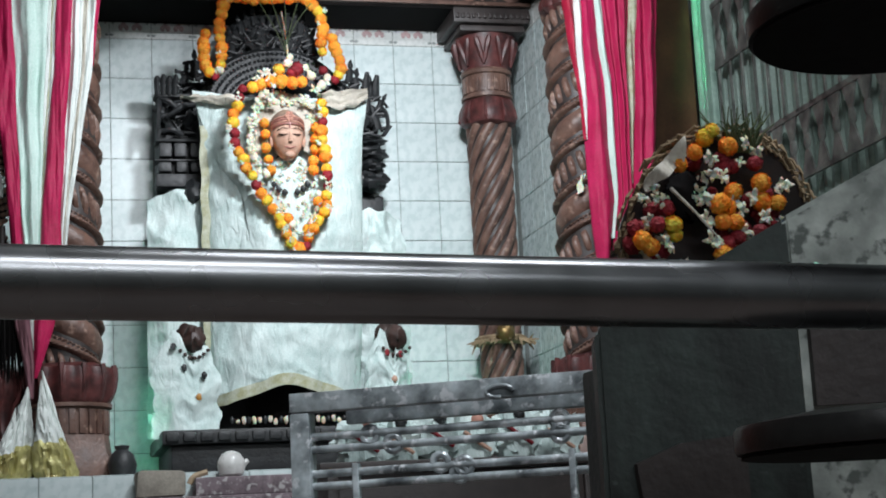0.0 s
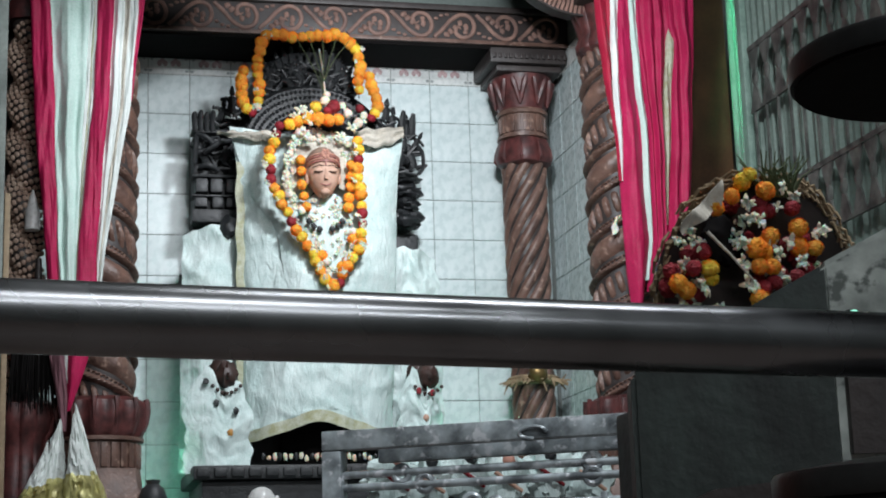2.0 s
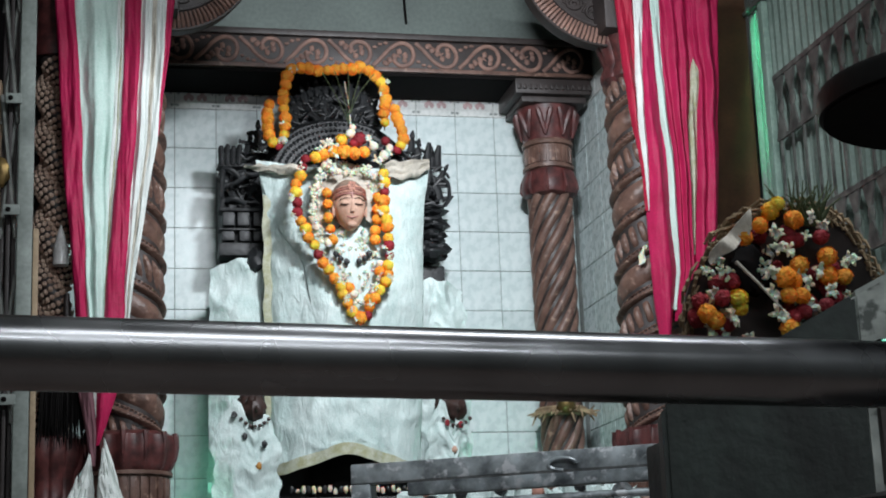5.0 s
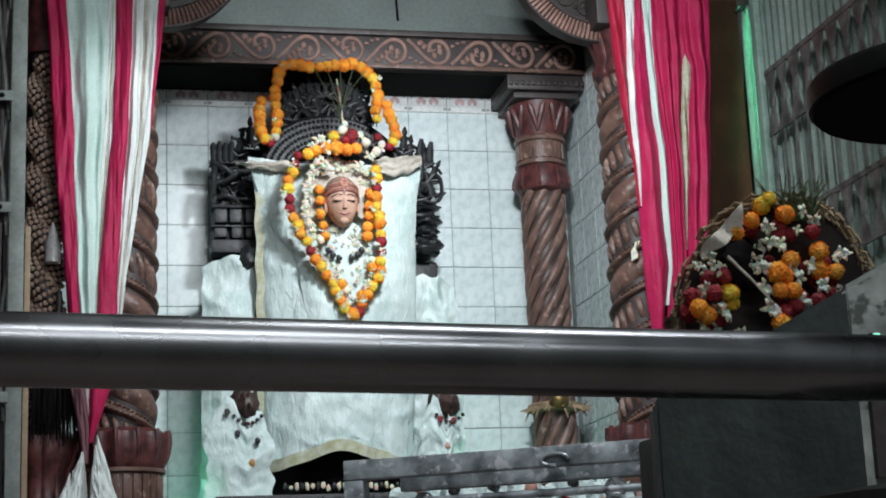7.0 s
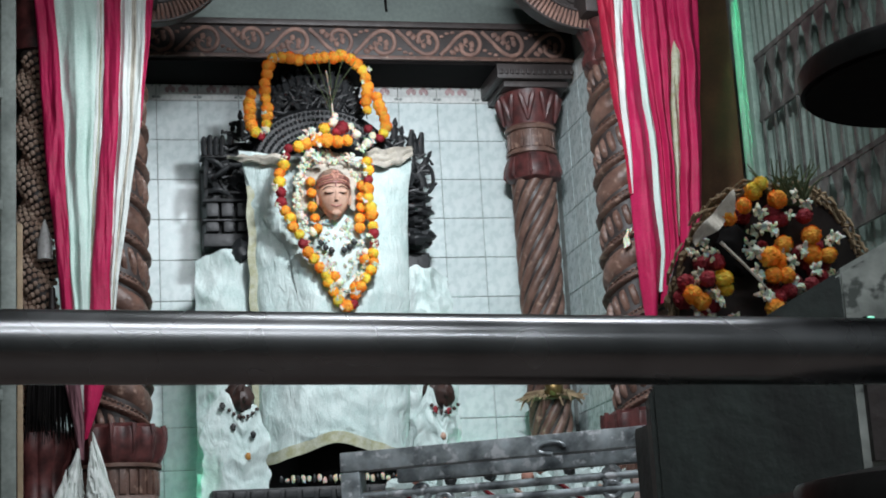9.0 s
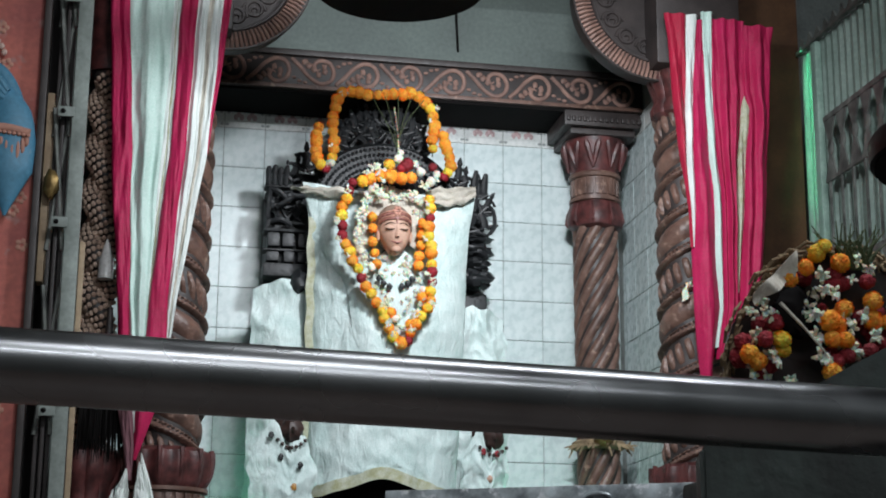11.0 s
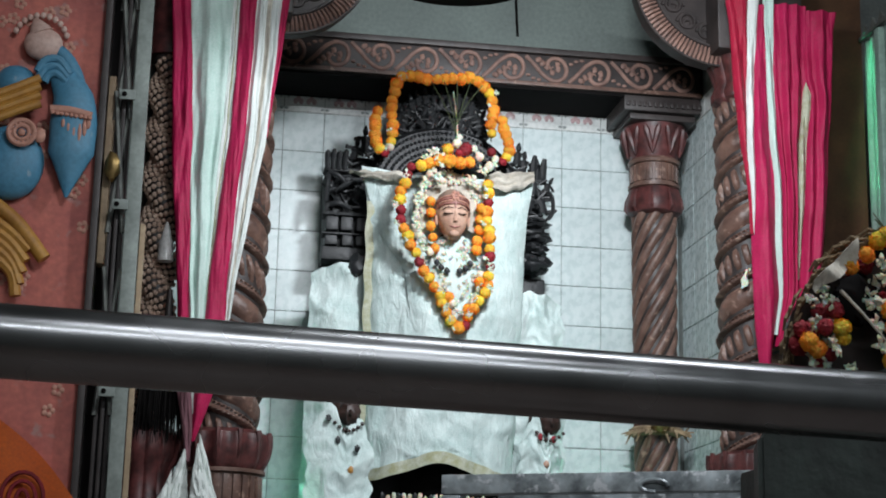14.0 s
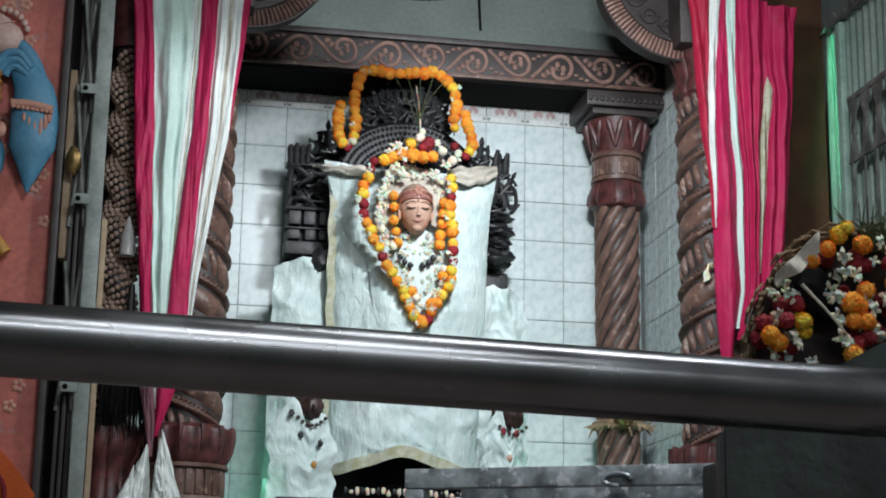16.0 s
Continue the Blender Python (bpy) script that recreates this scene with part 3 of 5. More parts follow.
# ---- red relief wall and painted statue ----
solo("wall_relief", B(-3.2, -0.395, 6.245, 6.5, 0, 4.8), RED_WALL, "worn red plaster wall with small floral relief", "wall", kind="structure")
bm = bmesh.new()
for i in range(60):
    x, z = -0.42 - 0.4 * random.random(), 1.6 + 2.3 * random.random()
    for q in range(5):
        a = q * 1.257
        ball(bm, (x + 0.016 * math.cos(a), 6.243, z + 0.016 * math.sin(a)), 0.011, 0.005, 0.011, 6, 4)
solo("floral_relief", bm, PINK_PAINT, "small pink plaster flowers moulded on red wall", "relief", kind="stuff")
bm = bmesh.new()
Y = 6.215
ball(bm, (-0.708, Y - 0.000, 2.962), 0.128, 0.07, 0.147, 20, 14)
ball(bm, (-0.710, Y - 0.000, 3.281), 0.078, 0.06, 0.069, 16, 12)
tube(bm, smooth_path([(-0.539, Y - 0.020, 3.323), (-0.491, Y - 0.020, 3.227), (-0.482, Y - 0.020, 3.128), (-0.483, Y - 0.020, 3.008), (-0.490, Y - 0.020, 2.834)], 6), [lerp([(0, 0.050), (6, 0.078), (12, 0.090), (18, 0.086), (24, 0.005)], i) for i in range(25)], 16, 0.6)
tube(bm, smooth_path([(-0.607, Y - 0.012, 3.427), (-0.551, Y - 0.012, 3.416), (-0.494, Y - 0.012, 3.336), (-0.456, Y - 0.012, 3.209)], 6), [lerp([(0, 0.018), (9, 0.027), (18, 0.033)], i) for i in range(19)], 12, 0.7)
tube(bm, smooth_path([(-0.506, Y - 0.045, 3.315), (-0.552, Y - 0.045, 3.371), (-0.602, Y - 0.045, 3.366), (-0.631, Y - 0.045, 3.318)], 6), 0.016, 9)
tube(bm, smooth_path([(-0.512, Y - 0.045, 3.300), (-0.556, Y - 0.045, 3.343), (-0.599, Y - 0.045, 3.334), (-0.622, Y - 0.045, 3.295)], 6), 0.016, 9)
tube(bm, smooth_path([(-0.517, Y - 0.045, 3.284), (-0.557, Y - 0.045, 3.315), (-0.588, Y - 0.045, 3.307), (-0.602, Y - 0.045, 3.278)], 6), 0.016, 9)
blue_n = len(bm.faces)
tube(bm, smooth_path([(-0.774, Y - 0.065, 3.208), (-0.685, Y - 0.065, 3.251), (-0.614, Y - 0.065, 3.287)], 6), 0.017, 9)
tube(bm, smooth_path([(-0.771, Y - 0.065, 3.177), (-0.682, Y - 0.065, 3.219), (-0.611, Y - 0.065, 3.254)], 6), 0.017, 9)
tube(bm, smooth_path([(-0.769, Y - 0.065, 3.145), (-0.680, Y - 0.065, 3.187), (-0.609, Y - 0.065, 3.220)], 6), 0.017, 9)
tube(bm, smooth_path([(-0.766, Y - 0.065, 3.113), (-0.677, Y - 0.065, 3.156), (-0.606, Y - 0.065, 3.186)], 6), 0.017, 9)
tube(bm, smooth_path([(-0.741, Y - 0.020, 2.791), (-0.652, Y - 0.020, 2.718), (-0.550, Y - 0.020, 2.591)], 6), 0.027, 10)
tube(bm, smooth_path([(-0.745, Y - 0.020, 2.731), (-0.677, Y - 0.020, 2.686), (-0.607, Y - 0.020, 2.621)], 6), 0.022, 8)
tube(bm, smooth_path([(-0.742, Y - 0.020, 2.697), (-0.674, Y - 0.020, 2.646), (-0.617, Y - 0.020, 2.577)], 6), 0.022, 8)
tube(bm, smooth_path([(-0.740, Y - 0.020, 2.664), (-0.671, Y - 0.020, 2.607), (-0.626, Y - 0.020, 2.532)], 6), 0.022, 8)
tube(bm, smooth_path([(-0.737, Y - 0.020, 2.630), (-0.667, Y - 0.020, 2.567), (-0.635, Y - 0.020, 2.488)], 6), 0.022, 8)
tube(bm, smooth_path([(-0.734, Y - 0.020, 2.596), (-0.664, Y - 0.020, 2.528), (-0.645, Y - 0.020, 2.444)], 6), 0.022, 8)
gold_n = len(bm.faces)
tube(bm, smooth_path([(-0.568, Y - 0.062, 3.166), (-0.494, Y - 0.062, 3.165), (-0.414, Y - 0.062, 3.148)], 6), 0.018, 10)
ball(bm, (-0.559, Y - 0.075, 3.150), 0.009, 0.008, 0.008, 7, 5)
ball(bm, (-0.541, Y - 0.075, 3.148), 0.009, 0.008, 0.008, 7, 5)
ball(bm, (-0.524, Y - 0.075, 3.147), 0.009, 0.008, 0.008, 7, 5)
ball(bm, (-0.506, Y - 0.075, 3.145), 0.009, 0.008, 0.008, 7, 5)
ball(bm, (-0.488, Y - 0.075, 3.143), 0.009, 0.008, 0.008, 7, 5)
ball(bm, (-0.471, Y - 0.075, 3.141), 0.009, 0.008, 0.008, 7, 5)
ball(bm, (-0.453, Y - 0.075, 3.140), 0.009, 0.008, 0.008, 7, 5)
ball(bm, (-0.436, Y - 0.075, 3.138), 0.009, 0.008, 0.008, 7, 5)
ball(bm, (-0.418, Y - 0.075, 3.136), 0.009, 0.008, 0.008, 7, 5)
ball(bm, (-0.516, Y - 0.062, 3.113), 0.010, 0.012, 0.022, 9, 7)
ball(bm, (-0.496, Y - 0.062, 3.099), 0.010, 0.012, 0.031, 9, 7)
ball(bm, (-0.475, Y - 0.062, 3.083), 0.010, 0.012, 0.040, 9, 7)
ball(bm, (-0.454, Y - 0.062, 3.082), 0.010, 0.012, 0.046, 9, 7)
ball(bm, (-0.437, Y - 0.062, 3.103), 0.010, 0.012, 0.037, 9, 7)
ball(bm, (-0.424, Y - 0.062, 3.120), 0.010, 0.012, 0.024, 9, 7)
tube(bm, [Vector((-0.665, Y - 0.085, 3.060)) + 0.048 * Vector((math.cos(q * 0.3307), 0, math.sin(q * 0.3307))) for q in range(20)], 0.010, 7)
tube(bm, [Vector((-0.665, Y - 0.085, 3.060)) + 0.027 * Vector((math.cos(q * 0.3307), 0, math.sin(q * 0.3307))) for q in range(20)], 0.008, 7)
for q in range(14):
    ball(bm, Vector((-0.665, Y - 0.085, 3.060)) + 0.038 * Vector((math.cos(q * 0.4488), 0, math.sin(q * 0.4488))), 0.008, 0.006, 0.008, 6, 5)
ball(bm, (-0.665, Y - 0.085, 3.060), 0.015, 0.012, 0.015)
ball(bm, (-0.601, Y - 0.060, 3.060), 0.024, 0.015, 0.031, 10, 7)
shell_n = len(bm.faces)
ball(bm, (-0.619, Y - 0.010, 3.441), 0.075, 0.04, 0.066, 18, 12)
tube(bm, smooth_path([(-0.630, Y - 0.012, 3.485), (-0.646, Y - 0.012, 3.519), (-0.657, Y - 0.012, 3.545)], 6), [lerp([(0, 0.050), (12, 0.009)], i) for i in range(13)], 12, 0.7)
for q in range(11):
    ball(bm, Vector((-0.632, Y - 0.000, 3.450)) + Vector((0.103 * math.cos(0.35 + q * 0.24), 0, 0.114 * math.sin(0.35 + q * 0.24))), 0.012, 0.012, 0.014, 8, 6)
bm.faces.ensure_lookup_table()
for i, f in enumerate(bm.faces):
    f.material_index = 0 if i < blue_n else 1 if i < gold_n else 2 if i < shell_n else 3
solo("relief_statue", bm, [BLUE, GOLD_PAINT, PINK_PAINT, SHELL], "blue painted plaster relief figure with ochre sash", "statue")
bm = bmesh.new()
sheet(bm, 24, 20, lambda u, v: (-0.95 + 0.57 * u, 6.205 - 0.010 * math.sin(u * 14 + 2 * v), 2.28 - 0.58 * u - 0.55 * v - 0.03 * math.sin(u * 6)), 0.03)
cl = solo("orange_cloth", bm, mat("orange_printed_cloth", (0.52, 0.10, 0.012), 0.8, col2=(0.42, 0.07, 0.01), scale=6, fine=100), "orange cloth with dark red swirl border", "cloth")
for q in range(3):
    part("swirl", tube(bmesh.new(), [(-0.56 - 0.0 * q + (0.02 + 0.028 * q) * math.cos(a * 0.3), 6.185, 1.70 + (0.03 + 0.032 * q) * math.sin(a * 0.3)) for a in range(22)], 0.008, 6), ROSE, cl)

# ---- curtains ----
def curtain(label, loc, strips, y0, seedling):
    """Each strip hangs between two edges, given as (z, x) from the top down, and bulges into a fold."""
    c = thing("curtain", loc, label, "curtain", "shrine curtains")
    for nm, m, left, right, plies in strips:
        top, low = left[0][0], left[-1][0]
        down = lambda e, z: lerp([(-h, x) for h, x in e], -z)

        def fn(u, v):
            z = top + (low - top) * v
            a, b = down(left, z) - 0.004, down(right, z) + 0.004
            w = max(b - a, 0.001)
            y = y0 - min(0.034, w * 0.55) * math.sin(math.pi * u) ** 0.6
            y -= min(0.010, w * 0.12) * math.sin(plies * 2 * math.pi * u + 2.2 * math.sin(2.6 * v + seedling))
            y += 0.006 * noise.noise(Vector((u * 3, z * 6, seedling + a))) + 0.003 * noise.noise(Vector((u * 9, z * 22, seedling)))
            y += 0.009 * noise.noise(Vector(((a + w * u) * 34 + 0.8 * math.sin(z * 5), z * 1.3, seedling))) + 0.003 * noise.noise(Vector(((a + w * u) * 90, z * 4, seedling)))
            return (a + w * u + 0.007 * noise.noise(Vector((z * 3.5, a, seedling))), y, z)
        part(nm, sheet(bmesh.new(), 14 + 14 * plies, 90, fn, 0.003), m, c)
    return c


E0 = [(4.12, -0.158), (3.87, -0.145), (3.245, -0.114), (2.645, -0.056), (2.45, -0.045), (2.28, -0.034)]
E1 = [(4.12, -0.085), (3.87, -0.07), (3.245, -0.035), (2.645, -0.009), (2.45, 0.0), (2.28, 0.015)]
E2 = [(4.12, 0.112), (3.87, 0.108), (3.245, 0.080), (2.645, 0.062), (2.45, 0.056), (2.28, 0.038)]
E3 = [(4.12, 0.128), (3.87, 0.122), (3.245, 0.098), (2.645, 0.066), (2.45, 0.059), (2.28, 0.042)]
E4 = [(4.12, 0.155), (3.87, 0.142), (3.245, 0.121), (2.645, 0.073), (2.45, 0.062), (2.28, 0.046), (2.2, 0.04), (1.99, 0.038)]
E5 = [(4.12, 0.218), (3.87, 0.207), (3.245, 0.18), (2.645, 0.141), (2.45, 0.14), (2.28, 0.126), (2.2, 0.115), (1.99, 0.046)]
E6 = [(4.12, 0.268), (3.87, 0.252), (3.245, 0.225), (2.645, 0.16), (2.45, 0.146), (2.36, 0.135)]
E7 = [(4.12, 0.292), (3.87, 0.275), (3.245, 0.243), (2.645, 0.167), (2.45, 0.149), (2.36, 0.137)]
E8 = [(4.12, 0.327), (3.87, 0.313), (3.245, 0.268), (2.645, 0.176), (2.45, 0.152), (2.36, 0.139)]
curtain("gathered magenta and mint striped satin curtain, tied in below", (0.1, 6.68, 4.1), [
    ("magenta_strip", MAGENTA, E0, E1, 1), ("mint_strip", MINT, E1, E2, 2), ("white_strip", WHITE_SATIN, E2, E3, 1), ("grey_strip", CLOTH_TRIM, E3, [(h, x + 0.008) for h, x in E3], 1),
    ("white_strip", WHITE_SATIN, [(h, x + 0.008) for h, x in E3], E4[:6], 1), ("magenta_strip", MAGENTA, E4, E5, 1), ("white_strip", WHITE_SATIN, E5[:5] + [(2.36, 0.131)], E6, 2),
    ("grey_strip", VEIL, E6, E7, 1), ("white_strip", WHITE_SATIN, E7, E8, 1), ("magenta_strip", MAGENTA, [(4.12, 0.327), (3.87, 0.313), (3.28, 0.271)], [(4.12, 0.36), (3.87, 0.342), (3.28, 0.274)], 1),
    ("mauve_tail", MAUVE, [(2.30, -0.032), (2.2, -0.030), (2.05, 0.0), (1.91, 0.022)], [(2.30, 0.018), (2.2, 0.024), (2.05, 0.036), (1.91, 0.036)], 1), ("white_tail", WHITE_SATIN, [(2.30, 0.016), (2.2, 0.024), (2.10, 0.036)], [(2.30, 0.040), (2.2, 0.040), (2.10, 0.042)], 1)], 6.70, 0.7)
R0 = [(4.08, 2.30), (3.975, 2.315), (3.65, 2.332), (3.27, 2.386), (2.995, 2.404)]
R1 = [(4.08, 2.40), (3.975, 2.394), (3.65, 2.385), (3.27, 2.394), (2.995, 2.408)]
R2 = [(4.05, 2.448), (3.975, 2.440), (3.65, 2.42), (3.27, 2.424), (2.995, 2.412)]
R3 = [(4.06, 2.448), (3.975, 2.440), (3.65, 2.42), (3.27, 2.424), (2.995, 2.410), (2.72, 2.408), (2.458, 2.429), (2.38, 2.44)]
R4 = [(4.06, 2.475), (3.975, 2.472), (3.65, 2.479), (3.27, 2.508), (2.995, 2.511), (2.72, 2.518), (2.458, 2.480), (2.38, 2.475)]
R5 = [(4.10, 2.52), (3.975, 2.516), (3.65, 2.514), (3.27, 2.542), (2.995, 2.54), (2.72, 2.531), (2.55, 2.512)]
R6 = [(4.07, 2.672), (3.72, 2.662), (3.65, 2.650), (3.27, 2.619), (2.995, 2.612), (2.72, 2.596), (2.5, 2.53)]
R7 = [(4.05, 2.674), (3.72, 2.666), (3.65, 2.684), (3.27, 2.654), (2.995, 2.628), (2.72, 2.60), (2.58, 2.57)]
R8 = [(4.05, 2.815), (3.975, 2.80), (3.65, 2.779), (3.27, 2.756), (2.995, 2.734), (2.72, 2.70), (2.58, 2.63)]
curtain("gathered crimson and mint satin curtain, tied in below", (2.55, 6.68, 4.1), [
    ("crimson_strip", CRIMSON, R0, R1, 1), ("white_strip", WHITE_SATIN, R1, R2, 1), ("magenta_strip", MAGENTA, R3, R4, 1), ("mint_strip", MINT, [(4.10, 2.475)] + R4[1:6] + [(2.55, 2.495)], R5, 1),
    ("magenta_strip", MAGENTA, [(4.07, 2.52)] + R5[1:6] + [(2.5, 2.505)], R6, 3), ("olive_strip", CLOTH_TRIM, R6[1:5] + [(2.80, 2.601)], R7[1:5] + [(2.80, 2.608)], 1), ("magenta_strip", MAGENTA, R7, R8, 2)], 6.70, 2.1)

# ---- near steel rail ----
rail = thing("hand_rail", (0.35, 1.12, 0.0), "brushed stainless steel pipe rail across the aisle", "rail")
p0, p1 = Vector((-0.016, 1.112, 1.394)), Vector((0.641, 1.135, 1.380))
dv = (p1 - p0).normalized()
part("pipe", tube(bmesh.new(), [p0 + dv * k for k in (-1.6, -0.8, 0, 0.4, 0.8, 1.6, 2.4)], 0.0251, 40), STEEL, rail)
for k in (-1.5, 2.3):
    q = p0 + dv * k
    part("post", lathe(bmesh.new(), (q.x, q.y), [(0.025, 0.0), (0.025, q.z)], 24), STEEL, rail)

# ---- inner steel gate ----
g0, g1 = Vector((0.544, 3.467, 0)), Vector((1.28, 3.05, 0))
gd = (g1 - g0).normalized()
GM = Matrix.Translation((g0.x, g0.y, 0)) @ Matrix.Rotation(math.atan2(gd.y, gd.x), 4, "Z")
L = (g1 - g0).length
grille = thing("steel_gate", (g0.x, g0.y, 0), "scuffed steel box-section gate with ringed rods", "gate")
part("top_rail", B(0, L, 0, 0.045, 1.522, 1.563, 0.003, GM), STEEL_OLD, grille)
part("stile", B(0, 0.042, 0, 0.045, 0, 1.520, 0.003, GM), STEEL_OLD, grille)
part("stile", B(L - 0.042, L, 0, 0.045, 0, 1.520, 0.003, GM), STEEL_OLD, grille)
for z, rr in ((1.470, 0.0085), (1.443, 0.0085), (1.392, 0.0085), (1.366, 0.0085), (1.29, 0.0085), (1.26, 0.0085)):
    part("rod", tube(bmesh.new(), [GM @ Vector((0.042, 0.022, z)), GM @ Vector((L - 0.042, 0.022, z))], rr, 12), STEEL_OLD, grille)
for x, z in ((0.17, 1.466), (0.22, 1.446), (0.575, 1.470), (0.575, 1.443), (0.32, 1.40), (0.37, 1.39), (0.36, 1.375)):
    c = Vector((x, 0.022, z))
    part("ring", tube(bmesh.new(), [GM @ (c + 0.016 * Vector((math.cos(a * 0.2618), 0, math.sin(a * 0.2618)))) for a in range(25)], 0.0075, 8), STEEL_OLD, grille)
for x in (0.13, 0.59):
    part("upright", B(x, x + 0.014, 0.012, 0.032, 0.0, 1.41, 0.003, GM), STEEL_OLD, grille)
part("inner_rail", B(0.10, L - 0.045, 0.075, 0.10, 1.497, 1.530, 0.003, GM), STEEL_OLD, grille)
part("hook", tube(bmesh.new(), [GM @ Vector((0.46 + 0.028 * math.cos(a * 0.3), -0.006, 1.533 + 0.012 * math.sin(a * 0.3))) for a in range(17)], 0.005, 8), STEEL_OLD, grille)

# ---- dark stone parapet ----
bm = bmesh.new()
f0 = [(0.622, 1.737, 0.0), (0.852, 1.66, 0.0), (0.827, 1.655, 1.556), (0.622, 1.737, 1.443)]
rings(bm, [f0, [(x + 0.03, y + 0.10, z) for x, y, z in f0]])
bmesh.ops.bevel(bm, geom=list(bm.edges), offset=0.006, segments=2, affect="EDGES")
par = thing("stair_parapet", (0.7, 1.75, 0), "dark greenish stone parapet slab with raked top", "parapet")
part("slab", bm, STONE, par)
bm = bmesh.new()
f1 = [(0.835, 1.672, 0.0), (1.75, 1.40, 0.0), (1.75, 1.40, 2.03), (0.831, 1.672, 1.560)]
rings(bm, [f1, [(x + 0.03, y + 0.10, z) for x, y, z in f1]])
bmesh.ops.bevel(bm, geom=list(bm.edges), offset=0.006, segments=2, affect="EDGES")
part("raked_wall", bm, STONE_PALE, par, "mottled grey stone")


# Real ledge on top; its lower part paints the wall's shade.
part("shelf_block", rings(bmesh.new(), [[(x, 1.672 - 0.297 * (x - 0.835) - y, z) for x, z in ((0.846, 1.345), (1.5, 1.345), (1.5, 1.436), (0.846, 1.436))] for y in (0.010, -0.02)]), WOOD_DARK, par, "dark brown ledge, extended down to paint shade on the wall")
wedge = [(0.652, 0.0, 1.292), (0.700, 0.0, 1.312), (0.765, 0.0, 1.318), (0.765, 0.0, 1.24), (0.656, 0.0, 1.255)]
part("broken_slab", rings(bmesh.new(), [[(x, 1.737 - 0.35 * (x - 0.622) + y, z) for x, _, z in wedge] for y in (-0.014, -0.004)]), WOOD_DARK, par, "rust-edged broken slab")


# ---- hanging metal dishes ----
def dish(c, r, tall, label):
    d = thing("hanging_dish", c, label, "dish", "hanging dishes")
    part("bowl", lathe(bmesh.new(), c, [(q, c[2] + z) for q, z in ((r * 0.965, 0.0), (r * 0.99, 0.0005), (r, 0.004), (r, tall), (r * 0.98, tall + 0.004), (r * 0.6, tall + 0.012), (0.01, tall + 0.014))], 64), IRON, d)
    # Black disc paints the shade on the bottom of the dish.
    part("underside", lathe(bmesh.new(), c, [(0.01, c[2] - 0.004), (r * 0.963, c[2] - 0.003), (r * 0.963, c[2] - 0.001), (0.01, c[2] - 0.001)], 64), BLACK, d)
    return d


up = dish((0.675, 1.125, 1.593), 0.118, 0.016, "dark metal dish hanging above the aisle, shade painted beneath")
part("chain", tube(bmesh.new(), [(0.675, 1.125, 1.612), (0.675, 1.125, 4.8)], 0.005, 8), IRON, up)
low = dish((0.672, 1.183, 1.268), 0.128, 0.018, "dark shallow metal dish below the rail, shade painted beneath")
part("hook", tube(bmesh.new(), [(0.672 + 0.10, 1.183, 1.28), (0.80, 1.16, 1.36), (0.80, 1.14, 1.376)], 0.004, 8), IRON, low)

# ---- green sheet fence along the side ----
fence = thing("sheet_screen", (3.0, 6.0, 0.0), "grey-green ribbed metal screen with lattice bands", "screen")
bm = bmesh.new()
FX = 3.07
prev = [(FX + (0.014 if (i // 2) % 2 else 0.0), 6.96 - 0.017 * i) for i in range(316)]
rings(bm, [[(x, y, z) for x, y in prev] for z in (0.0, 4.04)], cap=False, closed=False)
part("ribbed_sheet", bm, GREEN_SHEET, fence)
for zb, zt in ((2.63, 2.90), (3.31, 3.60)):
    part("band_rail", B(FX - 0.06, FX - 0.045, 1.6, 6.62, zt - 0.012, zt + 0.012), LATTICE, fence)
    part("band_rail", B(FX - 0.06, FX - 0.045, 1.6, 6.62, zb - 0.008, zb + 0.008), LATTICE, fence)
    for i in range(38):
        y = 6.57 - i * 0.125
        zc, h = (zb + zt) / 2, (zt - zb) / 2
        x = FX - 0.052
        for s in (-1, 1):
            part("lattice_leaf", rings(bmesh.new(), [[(x - 0.005, y - 0.010, zc + s * 0.02), (x - 0.005, y + 0.010, zc + s * 0.02), (x - 0.005, y + 0.058, zc + s * h), (x - 0.005, y - 0.058, zc + s * h)], [(x + 0.003, y - 0.010, zc + s * 0.02), (x + 0.003, y + 0.010, zc + s * 0.02), (x + 0.003, y + 0.058, zc + s * h), (x + 0.003, y - 0.058, zc + s * h)]]), LATTICE, fence)
        part("rosette", ball(bmesh.new(), (x, y, zc), 0.010, 0.030, 0.040, 8, 6), LATTICE, fence)
for i in range(40):
    y = 6.58 - i * 0.12
    part("bar", B(FX - 0.06, FX - 0.05, y, y + 0.012, 2.9, 3.30), LATTICE, fence)

part("corner_post", B(FX - 0.035, FX - 0.004, 6.725, 6.775, 0.0, 4.02, 0.004), MINT_POST, fence, "pale mint painted post")
part("top_rail", B(FX - 0.03, FX - 0.01, 1.6, 6.96, 4.03, 4.05, 0.003), LATTICE, fence)
for i in range(48):
    y = 6.90 - 0.09 * i
    part("cresting", rings(bmesh.new(), [[(x, y - 0.035, 4.05), (x, y + 0.035, 4.05), (x, y, 4.10)] for x in (FX - 0.024, FX - 0.012)]), LATTICE, fence)

